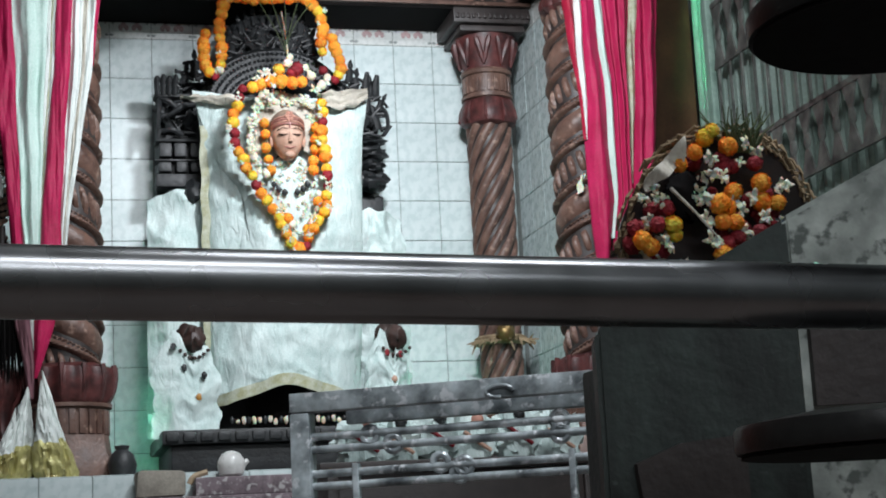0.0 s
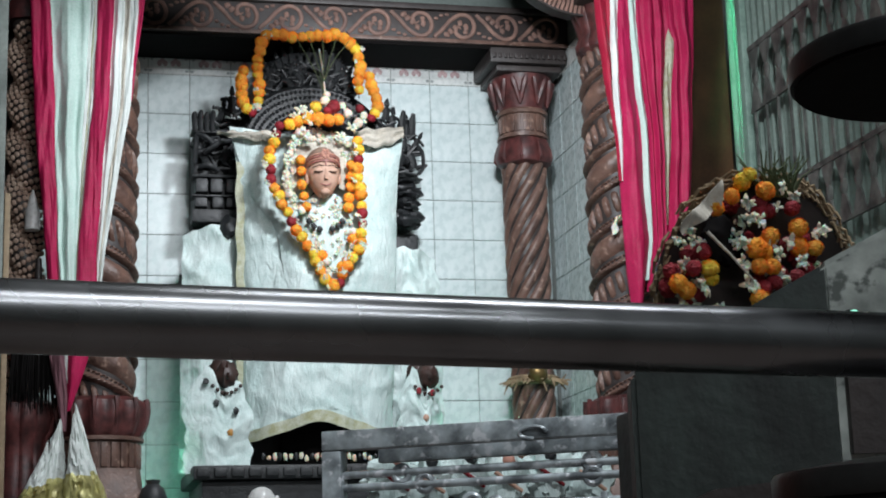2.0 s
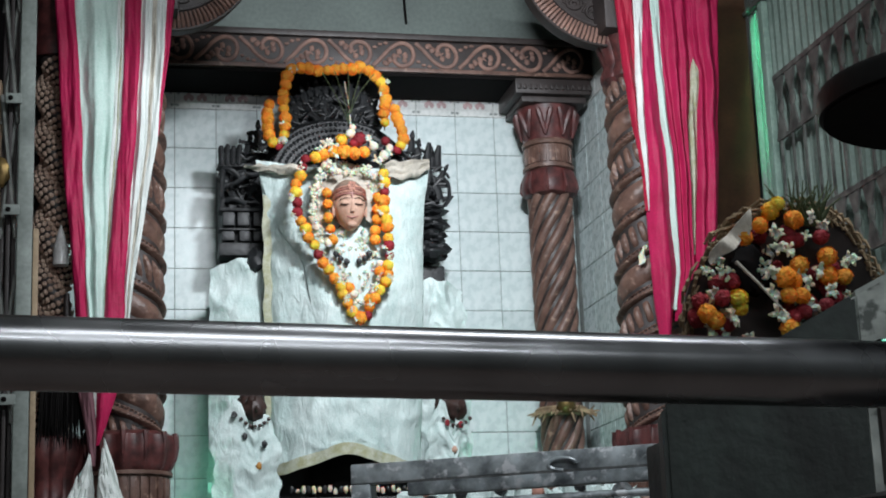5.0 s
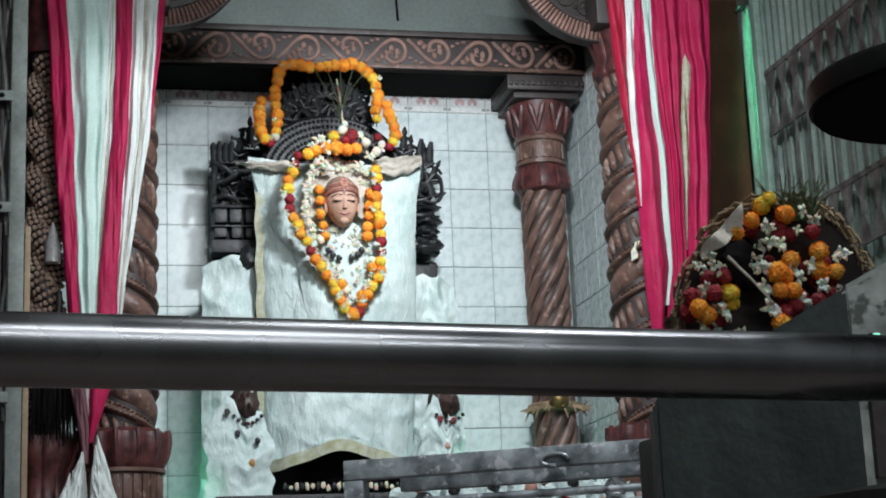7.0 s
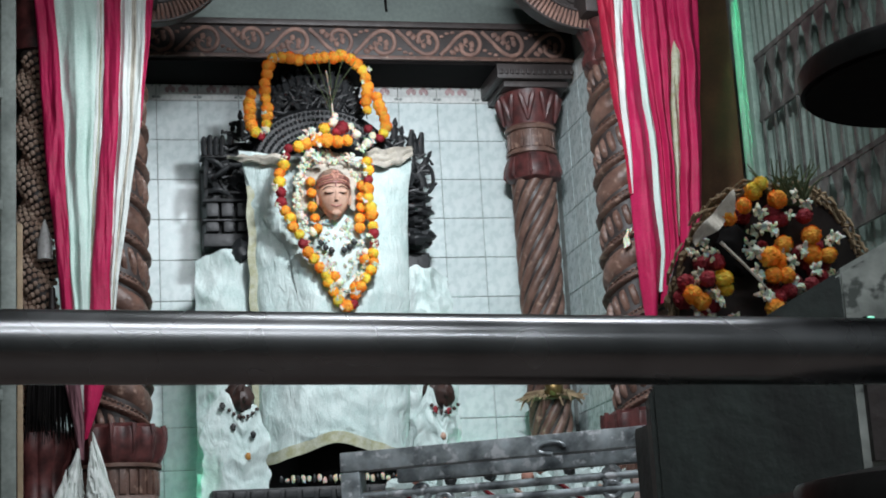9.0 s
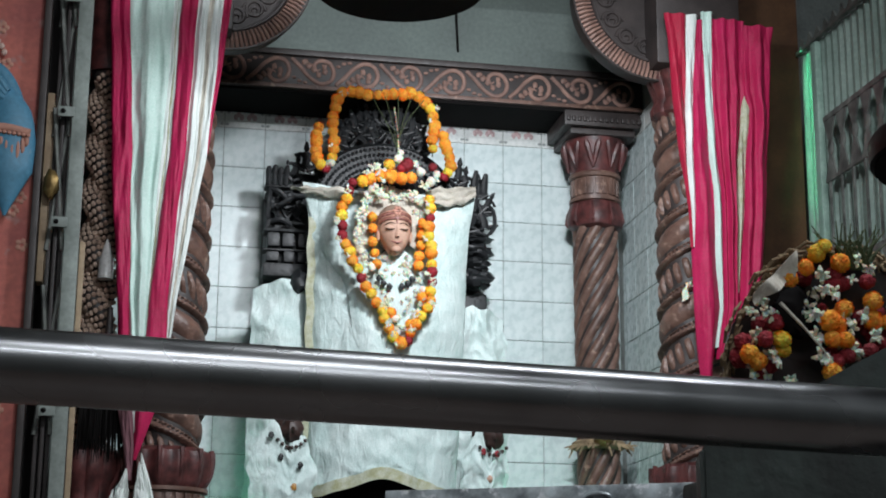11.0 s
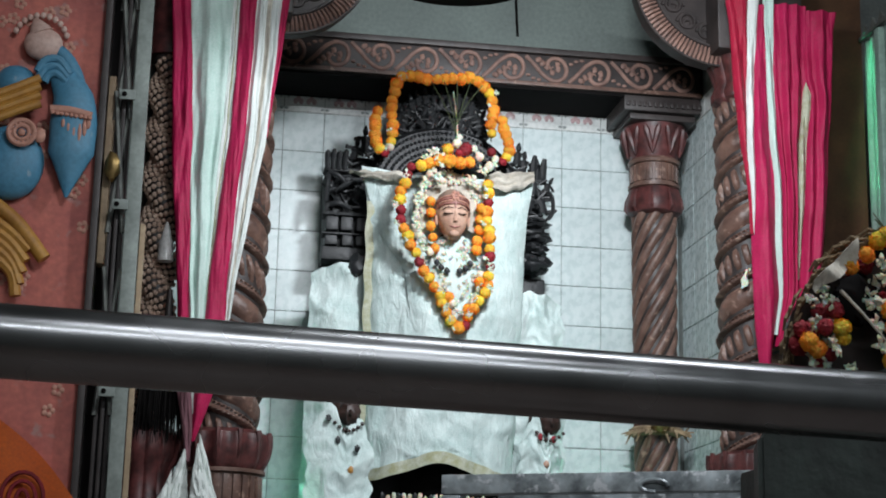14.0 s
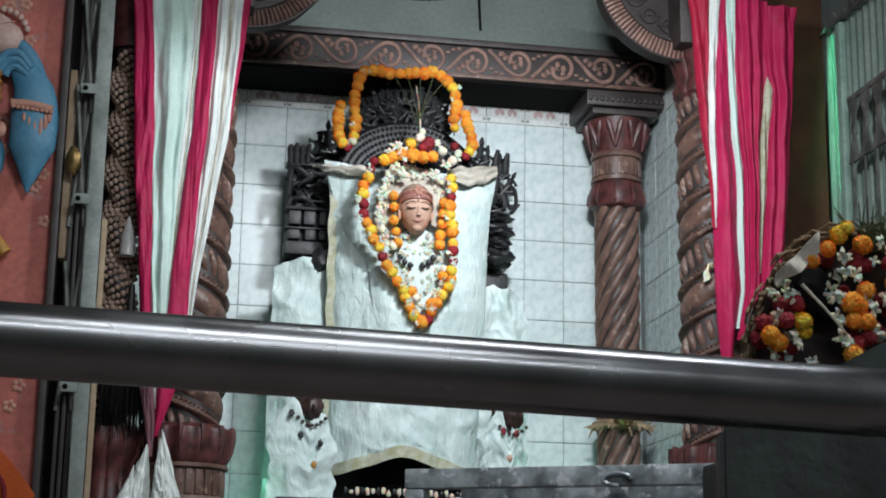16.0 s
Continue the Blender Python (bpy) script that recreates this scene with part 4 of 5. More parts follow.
# ---- the idol, its stele and dress ----
rnd = random.Random(5)
stele = thing("stone_stele", (1.15, 7.6, 1.80), "black carved stone stele crowded with small figures", "stele")
part("back_slab", B(0.72, 1.56, 7.60, 7.775, 1.78, 3.50, 0.03), BLACK_STONE, stele)
st = rings(bmesh.new(), [[(1.15 + q * math.cos(math.pi * i / 28), y, 3.33 + (q - 0.06) * math.sin(math.pi * i / 28)) for q, y in ((0.20, 7.47), (0.22, 7.45), (0.34, 7.45), (0.36, 7.47), (0.36, 7.60), (0.20, 7.60))] for i in range(29)])
for q in (0.235, 0.265, 0.295, 0.325):
    m = int(math.pi * q / 0.022)
    for i in range(m):
        a = math.pi * (i + 0.5 * (q > 0.26)) / m
        ball(st, (1.15 + q * math.cos(a), 7.452, 3.33 + (q - 0.06) * math.sin(a)), 0.0105, 0.010, 0.0105, 6, 4)
tagged(part("halo_arch", st, BLACK_STONE, stele), kind="stuff")


def carve(bm, x, y, z, h, lean, k):
    """A small carved figure of height h: crossed legs, trunk, head with tall cap, and bent arms."""
    up = Vector((math.sin(lean), 0, math.cos(lean)))
    sd = Vector((math.cos(lean), 0, -math.sin(lean)))
    at = lambda a, b, d=0.0: Vector((x, y - d, z)) + sd * a * h + up * b * h
    tube(bm, [at(0, -0.10), at(0.02, 0.12, 0.01), at(0, 0.30)], [0.15 * h, 0.13 * h, 0.17 * h], 8)
    ball(bm, at(0.02, 0.48, 0.012), 0.10 * h, 0.10 * h, 0.12 * h, 8, 6, 0.3, k)
    tube(bm, [at(0.02, 0.54), at(0.03, 0.66), at(0.04, 0.76)], [0.10 * h, 0.07 * h, 0.02 * h], 7)
    for e in (-1, 1):
        b = rnd.uniform(-0.2, 0.5)
        tube(bm, [at(e * 0.15, 0.32), at(e * 0.34, 0.16 + 0.2 * b, 0.01), at(e * (0.24 + 0.2 * b), 0.05 + 0.6 * b, 0.02)], [0.07 * h, 0.06 * h, 0.045 * h], 6)
        tube(bm, [at(e * 0.08, -0.12), at(e * 0.36, -0.20 + 0.12 * b, 0.02), at(e * 0.02, -0.36, 0.015)], [0.10 * h, 0.085 * h, 0.05 * h], 6)


st = ball(bmesh.new(), (1.14, 7.60, 3.64), 0.245, 0.08, 0.20, 18, 12, 0.2, 3)
for i in range(15):
    a = math.pi * (i + 0.5) / 15
    carve(st, 1.14 - 0.185 * math.cos(a), 7.505, 3.60 + 0.165 * math.sin(a), rnd.uniform(0.10, 0.14), 0.7 * (0.5 - i / 14) * -2 * 0.6, i)
for i in range(9):
    carve(st, 1.14 + rnd.uniform(-0.10, 0.10), 7.49, 3.60 + 0.10 * rnd.random(), rnd.uniform(0.10, 0.14), rnd.uniform(-0.8, 0.8), i + 20)
tagged(part("crown_carving", st, BLACK_STONE, stele), kind="stuff")

# one flank: a ledge, two courses of small blocks, a seated group, a cornice and raised fingers
st = B(0.600, 0.815, 7.56, 7.765, 2.96, 3.41, 0.02)
for z0, z1, y in ((2.955, 3.018, 7.48), (3.082, 3.092, 7.50), (3.172, 3.188, 7.49), (3.390, 3.408, 7.50)):
    box(st, 0.588, 0.822, y, 7.60, z0, z1, 0.008)
for z0, z1 in ((3.026, 3.076), (3.098, 3.166)):
    for k in range(3):
        q = rnd.uniform(-0.006, 0.006)
        box(st, 0.606 + 0.070 * k + q, 0.664 + 0.070 * k + q * 0.5, 7.482 + q, 7.58, z0, z1 + q * 0.5, 0.010)
for x, z, h, ln in ((0.655, 3.255, 0.14, -0.5), (0.735, 3.27, 0.16, 0.5), (0.70, 3.33, 0.12, -0.9), (0.785, 3.31, 0.12, 0.2), (0.625, 3.33, 0.10, 0.3)):
    carve(st, x, 7.515, z, h, ln, x * 40)
for x0, z0, x1, z1 in ((0.61, 3.37, 0.70, 3.31), (0.64, 3.28, 0.78, 3.35), (0.62, 3.215, 0.71, 3.20), (0.60, 3.23, 0.61, 3.37)):
    tube(st, smooth_path([(x0, 7.47, z0), ((x0 + x1) / 2, 7.455, (z0 + z1) / 2 + 0.012), (x1, 7.475, z1)], 4), 0.012, 7)
for k in range(4):
    tube(st, smooth_path([(0.604 + 0.027 * k, 7.50, 3.40), (0.600 + 0.028 * k, 7.49, 3.45), (0.604 + 0.029 * k, 7.48, 3.485 + 0.008 * (k % 2))], 4), [0.013] * 5 + [0.015, 0.014, 0.012, 0.006], 8)
for x, z, h, ln in ((0.725, 3.47, 0.13, 0.2), (0.775, 3.52, 0.14, 0.0), (0.82, 3.50, 0.12, 0.4)):
    carve(st, x, 7.51, z, h, ln, x * 50)
tagged(part("side_relief", st, BLACK_STONE, stele), kind="stuff")

# the other flank: swelling cushions under a bent group, tapering to two raised fingers
st = B(1.525, 1.66, 7.58, 7.765, 2.97, 3.40, 0.03)
for z, r, w in ((3.005, 0.040, 0.088), (3.078, 0.026, 0.075), (3.142, 0.034, 0.088), (3.20, 0.020, 0.078)):
    ball(st, (1.612, 7.575, z), w, 0.075, r * 1.15, 22, 14, 0.45, z * 9)
for x, z, h, ln in ((1.575, 3.27, 0.14, 0.3), (1.645, 3.265, 0.15, -0.3), (1.60, 3.36, 0.15, -0.2), (1.655, 3.36, 0.11, 0.5), (1.615, 3.43, 0.12, 0.0)):
    carve(st, x, 7.52, z, h, ln, x * 30)
for k, e in ((1.598, 3.528), (1.646, 3.515)):
    tube(st, [(k, 7.52, 3.40), (k - 0.004, 7.50, 3.47), (k + 0.004, 7.49, e)], [0.017, 0.020, 0.010], 8)
tube(st, smooth_path([(1.665, 7.50, 3.36), (1.688, 7.49, 3.32), (1.690, 7.49, 3.25), (1.668, 7.49, 3.215)], 5), 0.010, 7)
for x, z in ((1.515, 3.50), (1.545, 3.46)):
    carve(st, x, 7.52, z, 0.13, 0.1, x * 30)
tagged(part("side_relief", st, BLACK_STONE, stele), kind="stuff")
for x0 in (0.675, 1.595):
    part("side_post", B(x0 - 0.08, x0 + 0.09, 7.62, 7.772, 1.78, 2.95, 0.015), BLACK_STONE, stele)

idol = bmesh.new()
FX0, FY0, FZ0 = 1.143, 7.10, 3.085
ball(idol, (FX0, FY0, FZ0), 0.070, 0.075, 0.100, 28, 20)
for v in idol.verts:
    if v.co.z < FZ0:
        v.co.x = FX0 + (v.co.x - FX0) * (1 - 2.0 * (FZ0 - v.co.z))
ball(idol, (FX0, FY0 - 0.054, FZ0 - 0.082), 0.022, 0.012, 0.014)
tube(idol, [(FX0, FY0 - 0.071, FZ0 + 0.02), (FX0, FY0 - 0.077, FZ0 - 0.012), (FX0, FY0 - 0.077, FZ0 - 0.030)], [0.006, 0.008, 0.010], 8)
for s in (-1, 1):
    ball(idol, (FX0 + s * 0.030, FY0 - 0.065, FZ0 + 0.012), 0.021, 0.010, 0.011)
    ball(idol, (FX0 + s * 0.072, FY0 + 0.01, FZ0 - 0.005), 0.010, 0.014, 0.03)
n_face = len(idol.faces)
for s in (-1, 1):
    tube(idol, smooth_path([(FX0 + s * 0.012, FY0 - 0.074, FZ0 + 0.006), (FX0 + s * 0.030, FY0 - 0.076, FZ0 + 0.002), (FX0 + s * 0.050, FY0 - 0.064, FZ0 + 0.007)], 5), 0.0022, 6)
    tube(idol, smooth_path([(FX0 + s * 0.010, FY0 - 0.073, FZ0 + 0.030), (FX0 + s * 0.032, FY0 - 0.069, FZ0 + 0.036), (FX0 + s * 0.056, FY0 - 0.050, FZ0 + 0.026)], 5), 0.0016, 6)
n_dark = len(idol.faces)
tube(idol, smooth_path([(FX0 - 0.024, FY0 - 0.058, FZ0 - 0.046), (FX0, FY0 - 0.067, FZ0 - 0.054), (FX0 + 0.024, FY0 - 0.058, FZ0 - 0.046)], 5), 0.0036, 6)
tube(idol, [(FX0, FY0 - 0.076, FZ0 + 0.032), (FX0, FY0 - 0.072, FZ0 + 0.062)], 0.004, 6)
for s in range(2):
    tube(idol, [(FX0 + 0.074 * math.sin(q * 0.35), FY0 + 0.008 - 0.080 * math.cos(q * 0.35), FZ0 + 0.056 + 0.022 * s - 0.003 * q * q * 0.3) for q in range(-4, 5)], 0.0045, 6)
n_red = len(idol.faces)
for s in range(2):
    tube(idol, [(FX0 + 0.073 * math.sin(q * 0.35), FY0 + 0.008 - 0.079 * math.cos(q * 0.35), FZ0 + 0.067 + 0.022 * s - 0.003 * q * q * 0.3) for q in range(-4, 5)], 0.0048, 6)
for q in range(6):
    ball(idol, (FX0 + 0.015 * math.cos(q * 1.047), FY0 - 0.074, FZ0 + 0.088 + 0.015 * math.sin(q * 1.047)), 0.009, 0.008, 0.009, 8, 6)
n_band = len(idol.faces)
ball(idol, (FX0, FY0 + 0.035, FZ0 + 0.035), 0.086, 0.082, 0.110, 18, 12)
n_cap = len(idol.faces)
tube(idol, [(FX0, 7.47, 1.8), (FX0, 7.47, 2.6), (FX0, 7.45, 2.80), (FX0, 7.30, 2.92), (FX0, 7.16, 3.0)], [0.16, 0.17, 0.15, 0.07, 0.05], 20)
idol.faces.ensure_lookup_table()
for i, f in enumerate(idol.faces):
    f.material_index = 0 if i < n_face else 1 if i < n_dark else 2 if i < n_red else 3 if i < n_band else 4 if i < n_cap else 1
solo("idol", idol, [FACE, BLACK, PAINT_RED, PINK_PAINT, TURBAN], "standing idol with painted face under white cloth", "statue")


def crease(x, z, k):
    """Soft broken folds of thin cotton, about a hand wide, with finer ones between."""
    w = noise.noise(Vector((x * 3, z * 3, k)))
    return 0.02 - 0.034 * abs(noise.noise(Vector((x * 6 + w, z * 4.5, k)))) - 0.012 * abs(noise.noise(Vector((x * 13 + 2 * w, z * 10, k + 3)))) + 0.004 * noise.noise(Vector((x * 30, z * 26, k + 5)))


def robe(u, v):
    z = 3.37 - 1.42 * v
    wl = lerp([(0, 0.745), (0.10, 0.775), (0.2, 0.795), (0.35, 0.808), (1, 0.795)], v)
    wr = lerp([(0, 1.565), (0.06, 1.55), (0.15, 1.528), (0.3, 1.517), (0.7, 1.50), (1, 1.47)], v)
    x = wl + (wr - wl) * u
    bulge = math.sin(math.pi * u)
    y = 7.33 - (0.06 + 0.13 * min(1, v * 2.4)) * bulge ** 0.8
    y -= crease(x, z, 1.0) + 0.006 * math.sin(u * 22 + 2.5 * v + 3 * noise.noise(Vector((u * 2, v * 3, 9)))) * v
    if v > 0.93:
        z += 0.07 * math.sin(math.pi * min(1, max(0, (u - 0.1) / 0.75))) * (v - 0.93) / 0.07
    z -= 0.05 * math.sin(math.pi * u) * (1 - v) ** 6
    return (x, y, z)


robe_t = thing("idol_robe", (1.15, 7.2, 1.95), "white cotton robe draped over the standing idol", "cloth")
part("cloth", sheet(bmesh.new(), 90, 90, robe, 0.006), CLOTH, robe_t)
part("side_trim", sheet(bmesh.new(), 3, 60, lambda u, v: (0.775 + 0.035 * u + 0.004 * math.sin(v * 40), 7.315 - 0.01 * u, 3.2 - 1.22 * v), 0.006), CLOTH_TRIM, robe_t, "olive and gold trim")
part("hem", sheet(bmesh.new(), 60, 3, lambda u, v: (lambda p: (p[0], p[1] - 0.006, p[2] + 0.016 - 0.052 * v + 0.006 * math.sin(u * 17)))(robe(0.01 + 0.98 * u, 1.0)), 0.006), CLOTH_TRIM, robe_t, "olive and gold trim")
shawl_l = lambda v: lerp([(0, 0.757), (0.37, 0.842), (0.60, 0.945), (1, 0.985)], v)
shawl_r = lambda v: lerp([(0, 0.92), (0.45, 1.00), (0.7, 1.10), (1, 1.17)], v)


def shawl(u, v):
    x, z = shawl_l(v) + (shawl_r(v) - shawl_l(v)) * u, 3.31 - 0.76 * v - 0.02 * u
    k = min(1, max(0.02, (x - 0.80) / 0.72))
    y = 7.33 - (0.06 + 0.13 * min(1, (3.37 - z) * 1.7)) * math.sin(math.pi * k) ** 0.8
    return (x, y - 0.026 - 0.008 * math.sin(math.pi * min(1, u * 1.6)) - 0.6 * crease(x, z, 8.0) + 0.020 * (1 - u) ** 2, z)


part("shawl", sheet(bmesh.new(), 34, 70, shawl, 0.006), CLOTH, robe_t)
part("shoulder_fold", sheet(bmesh.new(), 24, 10, lambda u, v: (0.688 + 0.27 * u, 7.30 - 0.10 * u - 0.02 * math.sin(math.pi * v) + 0.02 * noise.noise(Vector((u * 5, v * 3, 2))), 3.335 - 0.012 * u - (0.014 + 0.05 * u) * v + 0.012 * noise.noise(Vector((u * 6, v, 4)))), 0.006), VEIL, robe_t, "beige gauze edge")
part("shoulder_fold", sheet(bmesh.new(), 24, 12, lambda u, v: (1.30 + 0.255 * u, 7.20 + 0.09 * u - 0.010 * abs(math.sin(2.5 * math.pi * v + 2 * u)) + 0.02 * noise.noise(Vector((u * 5, v * 3, 6))), 3.335 + 0.05 * u - (0.05 + 0.04 * math.sin(math.pi * u)) * v + 0.01 * noise.noise(Vector((u * 6, v, 9)))), 0.006), VEIL, robe_t, "beige gauze edge")
part("veil", sheet(bmesh.new(), 36, 24, lambda u, v: (1.143 + (0.075 + 0.095 * v) * math.cos(math.pi * (1.12 - 1.24 * u)) * 1.05, 7.135 + 0.035 * v - 0.02 * abs(noise.noise(Vector((u * 9, v * 3, 1)))), 3.085 + (0.100 + 0.135 * v) * math.sin(math.pi * (1.12 - 1.24 * u))), 0.005), VEIL, robe_t, "beige gauze veil")


# ---- flowers ----
def bloom_mesh(name, material, r, petals_n=110, seed=1):
    """A pompom of short ruffled petals over a round heart."""
    bm = bmesh.new()
    rr = random.Random(seed)
    ball(bm, (0, 0, 0), r * 0.84, r * 0.72, r * 0.78, 12, 8, 0.15, seed)
    for k in range(petals_n):
        h = 1 - 2 * (k + 0.5) / petals_n
        a = k * 2.39996 + rr.uniform(-0.2, 0.2)
        d = Vector((math.cos(a) * math.sqrt(1 - h * h), h, math.sin(a) * math.sqrt(1 - h * h)))
        e = d.cross(Vector((0.3, 0.2, 1))).normalized()
        t = d.cross(e)
        tw = rr.uniform(-0.9, 0.9)
        e, t = e * math.cos(tw) + t * math.sin(tw), t * math.cos(tw) - e * math.sin(tw)
        c = Vector((d.x * r * 0.80, d.y * r * 0.68, d.z * r * 0.74))
        w, n = r * 0.18, r * rr.uniform(0.07, 0.16)
        lo = [bm.verts.new(c + e * w * f - t * w * 0.4) for f in (-1, 0, 1)]
        hi = [bm.verts.new(c + e * w * f * 0.9 + d * n * g + t * w * 0.5) for f, g in ((-1, 0.7), (0, 1.1), (1, 0.7))]
        bm.faces.new((lo[0], lo[1], hi[1], hi[0]))
        bm.faces.new((lo[1], lo[2], hi[2], hi[1]))
    me = bpy.data.meshes.new(name)
    bm.to_mesh(me)
    bm.free()
    me.materials.append(material)
    return me


def petal_mesh(seed):
    bm = bmesh.new()
    rr = random.Random(seed)
    for k in range(11):
        a = rr.uniform(0, 6.28)
        ln = rr.uniform(0.010, 0.024)
        d = Vector((math.cos(a), -0.35, math.sin(a)))
        tube(bm, [d * ln * 0.15, d * ln * 0.6 + Vector((0, -0.003, 0)), d * ln + Vector((0, 0.004, 0))], [0.003, 0.0055, 0.0018], 5, 0.5)
    me = bpy.data.meshes.new("petal_spray")
    bm.to_mesh(me)
    bm.free()
    me.materials.append(PETAL)
    return me


KIND = {"p": [petal_mesh(i) for i in (31, 32, 33)], "o": [bloom_mesh("marigold", ORANGE, 0.030, seed=i) for i in (1, 2, 3)], "y": [bloom_mesh("marigold", YELLOW, 0.029, seed=i) for i in (4, 5, 6)],
        "r": [bloom_mesh("rose", ROSE, 0.027, 30, i) for i in (7, 8)], "w": [bloom_mesh("white_flower", PETAL, 0.021, 22, i) for i in (9, 10)]}
NAMES = {"o": "marigold", "y": "marigold", "r": "rose", "w": "white_flower", "p": "petal_spray"}


def flower(kind, p, parent, rr, size=1.0):
    o = new(NAMES[kind], rr.choice(KIND[kind]))
    o.parent = parent
    o.matrix_parent_inverse = Matrix.Translation(parent.location).inverted()
    o.matrix_basis = Matrix.LocRotScale(Vector(p), Euler((rr.uniform(-0.5, 0.5), rr.uniform(0, 6.28), rr.uniform(-0.5, 0.5))), Vector((1, 1, 1)) * size * rr.uniform(0.88, 1.14))
    return o


def garland(label, pts, pattern, step, seed, size=1.0, fluff=0.0):
    rr = random.Random(seed)
    path = smooth_path(pts, 12)
    g = thing("flower_garland", tuple(path[0]), label, "garland", "flower garlands")
    part("string", tube(bmesh.new(), path, 0.003, 5), LEAF, g)
    for i, p in enumerate(spaced(path, step)):
        k = pattern[i % len(pattern)]
        flower(k, (p.x + rr.uniform(-0.006, 0.006), p.y + rr.uniform(-0.008, 0.004), p.z + rr.uniform(-0.005, 0.005)), g, rr, size)
        if fluff and rr.random() < fluff:
            flower("p", (p.x + rr.uniform(-0.03, 0.03), p.y - 0.014, p.z + rr.uniform(-0.03, 0.03)), g, rr, 0.9)
    return g


GY = 7.08
jas = thing("jasmine_breastplate", (1.15, 7.12, 2.75), "thick pad of white jasmine strings on the chest", "flowers")
part("pad", ball(bmesh.new(), (1.16, 7.16, 2.85), 0.118, 0.05, 0.175, 28, 20, 0.12, 5), CLOTH, jas)
rj = random.Random(21)
for i in range(60):
    x, z = rj.uniform(-0.105, 0.105), rj.uniform(-0.17, 0.14)
    if abs(x) < 0.105 * (1 - max(0, -z - 0.02) * 4.5):
        flower("p", (1.16 + x, 7.115 + 0.3 * x * x + rj.uniform(-0.004, 0.004), 2.85 + z), jas, rj, 0.7)
for i in range(64):
    a = rj.uniform(-0.5, 3.64)
    r = rj.uniform(0.115, 0.165)
    flower("w" if i % 3 == 0 else "p", (1.152 + r * math.cos(a), 7.15 + rj.uniform(-0.02, 0.02), 3.12 + 1.25 * r * math.sin(a)), jas, rj, 0.6 if i % 3 == 0 else 1.0)
for dx, dz in ((-0.075, 0.045), (-0.055, 0.015), (-0.028, -0.004), (0.028, -0.002), (0.055, 0.018), (0.075, 0.05)):
    part("dark_bead", ball(bmesh.new(), (1.150 + dx, 7.092, 2.845 + dz * 0.7), 0.013, 0.009, 0.015, 10, 7, 0.35), BLACK_STONE, jas)
garland("long marigold and rose garland hanging to the waist", [(x, GY, z) for x, z in ((1.07, 3.345), (1.01, 3.323), (0.935, 3.295), (0.913, 3.212), (0.897, 3.147), (0.90, 3.088), (0.912, 3.034), (0.942, 2.976), (0.98, 2.905), (1.02, 2.828), (1.065, 2.765), (1.10, 2.70), (1.133, 2.628), (1.184, 2.578), (1.227, 2.645), (1.272, 2.714), (1.296, 2.767), (1.312, 2.84), (1.314, 2.92), (1.305, 3.0), (1.296, 3.08), (1.296, 3.15), (1.302, 3.23), (1.29, 3.29))], "ooyrryoyrroyoyroyoyyoyorooyyoyrryoyyoryyoyyo", 0.0425, 11, 1.05, 0.6)
garland("inner string of white tuberoses and marigold", [(x, GY + 0.02, z) for x, z in ((1.04, 3.30), (1.00, 3.20), (0.975, 3.08), (1.01, 2.96), (1.05, 2.92))], "pwpp", 0.024, 12, 1.1, 0.6)
garland("inner string of pale orange marigold", [(x, GY + 0.03, z) for x, z in ((1.045, 3.16), (1.05, 3.05), (1.065, 2.96), (1.07, 2.90))], "o", 0.055, 13, 0.85)
garland("inner string of pale orange marigold", [(x, GY + 0.02, z) for x, z in ((1.275, 3.14), (1.265, 3.02), (1.245, 2.93))], "o", 0.05, 14, 0.9)
garland("white flower string along the garland edge", [(x, GY + 0.01, z) for x, z in ((1.10, 2.78), (1.15, 2.68), (1.19, 2.65), (1.25, 2.72), (1.28, 2.85))], "ppow", 0.034, 15, 1.0, 0.3)
garland("orange marigold garland over the stele top", [(x, 7.33, z) for x, z in ((0.882, 3.50), (0.89, 3.564), (0.886, 3.632), (0.884, 3.69), (0.888, 3.735), (0.905, 3.785), (0.944, 3.828), (1.01, 3.826), (1.087, 3.818), (1.14, 3.83), (1.19, 3.833), (1.258, 3.838), (1.307, 3.814), (1.335, 3.785), (1.356, 3.745), (1.363, 3.682), (1.352, 3.629), (1.351, 3.577), (1.355, 3.532))], "yooooooooooooooooooyooooyooy", 0.041, 16, 1.06, 0.12)
garland("orange marigold loop on the stele shoulder", [(x, 7.32, z) for x, z in ((0.812, 3.635), (0.803, 3.581), (0.802, 3.524), (0.812, 3.474), (0.83, 3.446), (0.872, 3.45), (0.882, 3.49))], "oooooyrw", 0.037, 17, 1.08, 0.1)
garland("orange marigold loop on the stele shoulder", [(x, 7.32, z) for x, z in ((1.409, 3.637), (1.419, 3.591), (1.439, 3.522), (1.432, 3.46), (1.40, 3.428), (1.372, 3.44), (1.36, 3.475))], "oooooyrwr", 0.037, 18, 1.08, 0.1)
fl = thing("crown_flowers", (1.15, 7.1, 3.37), "posy of marigolds and a red rose over the head", "flowers")
rr = random.Random(3)
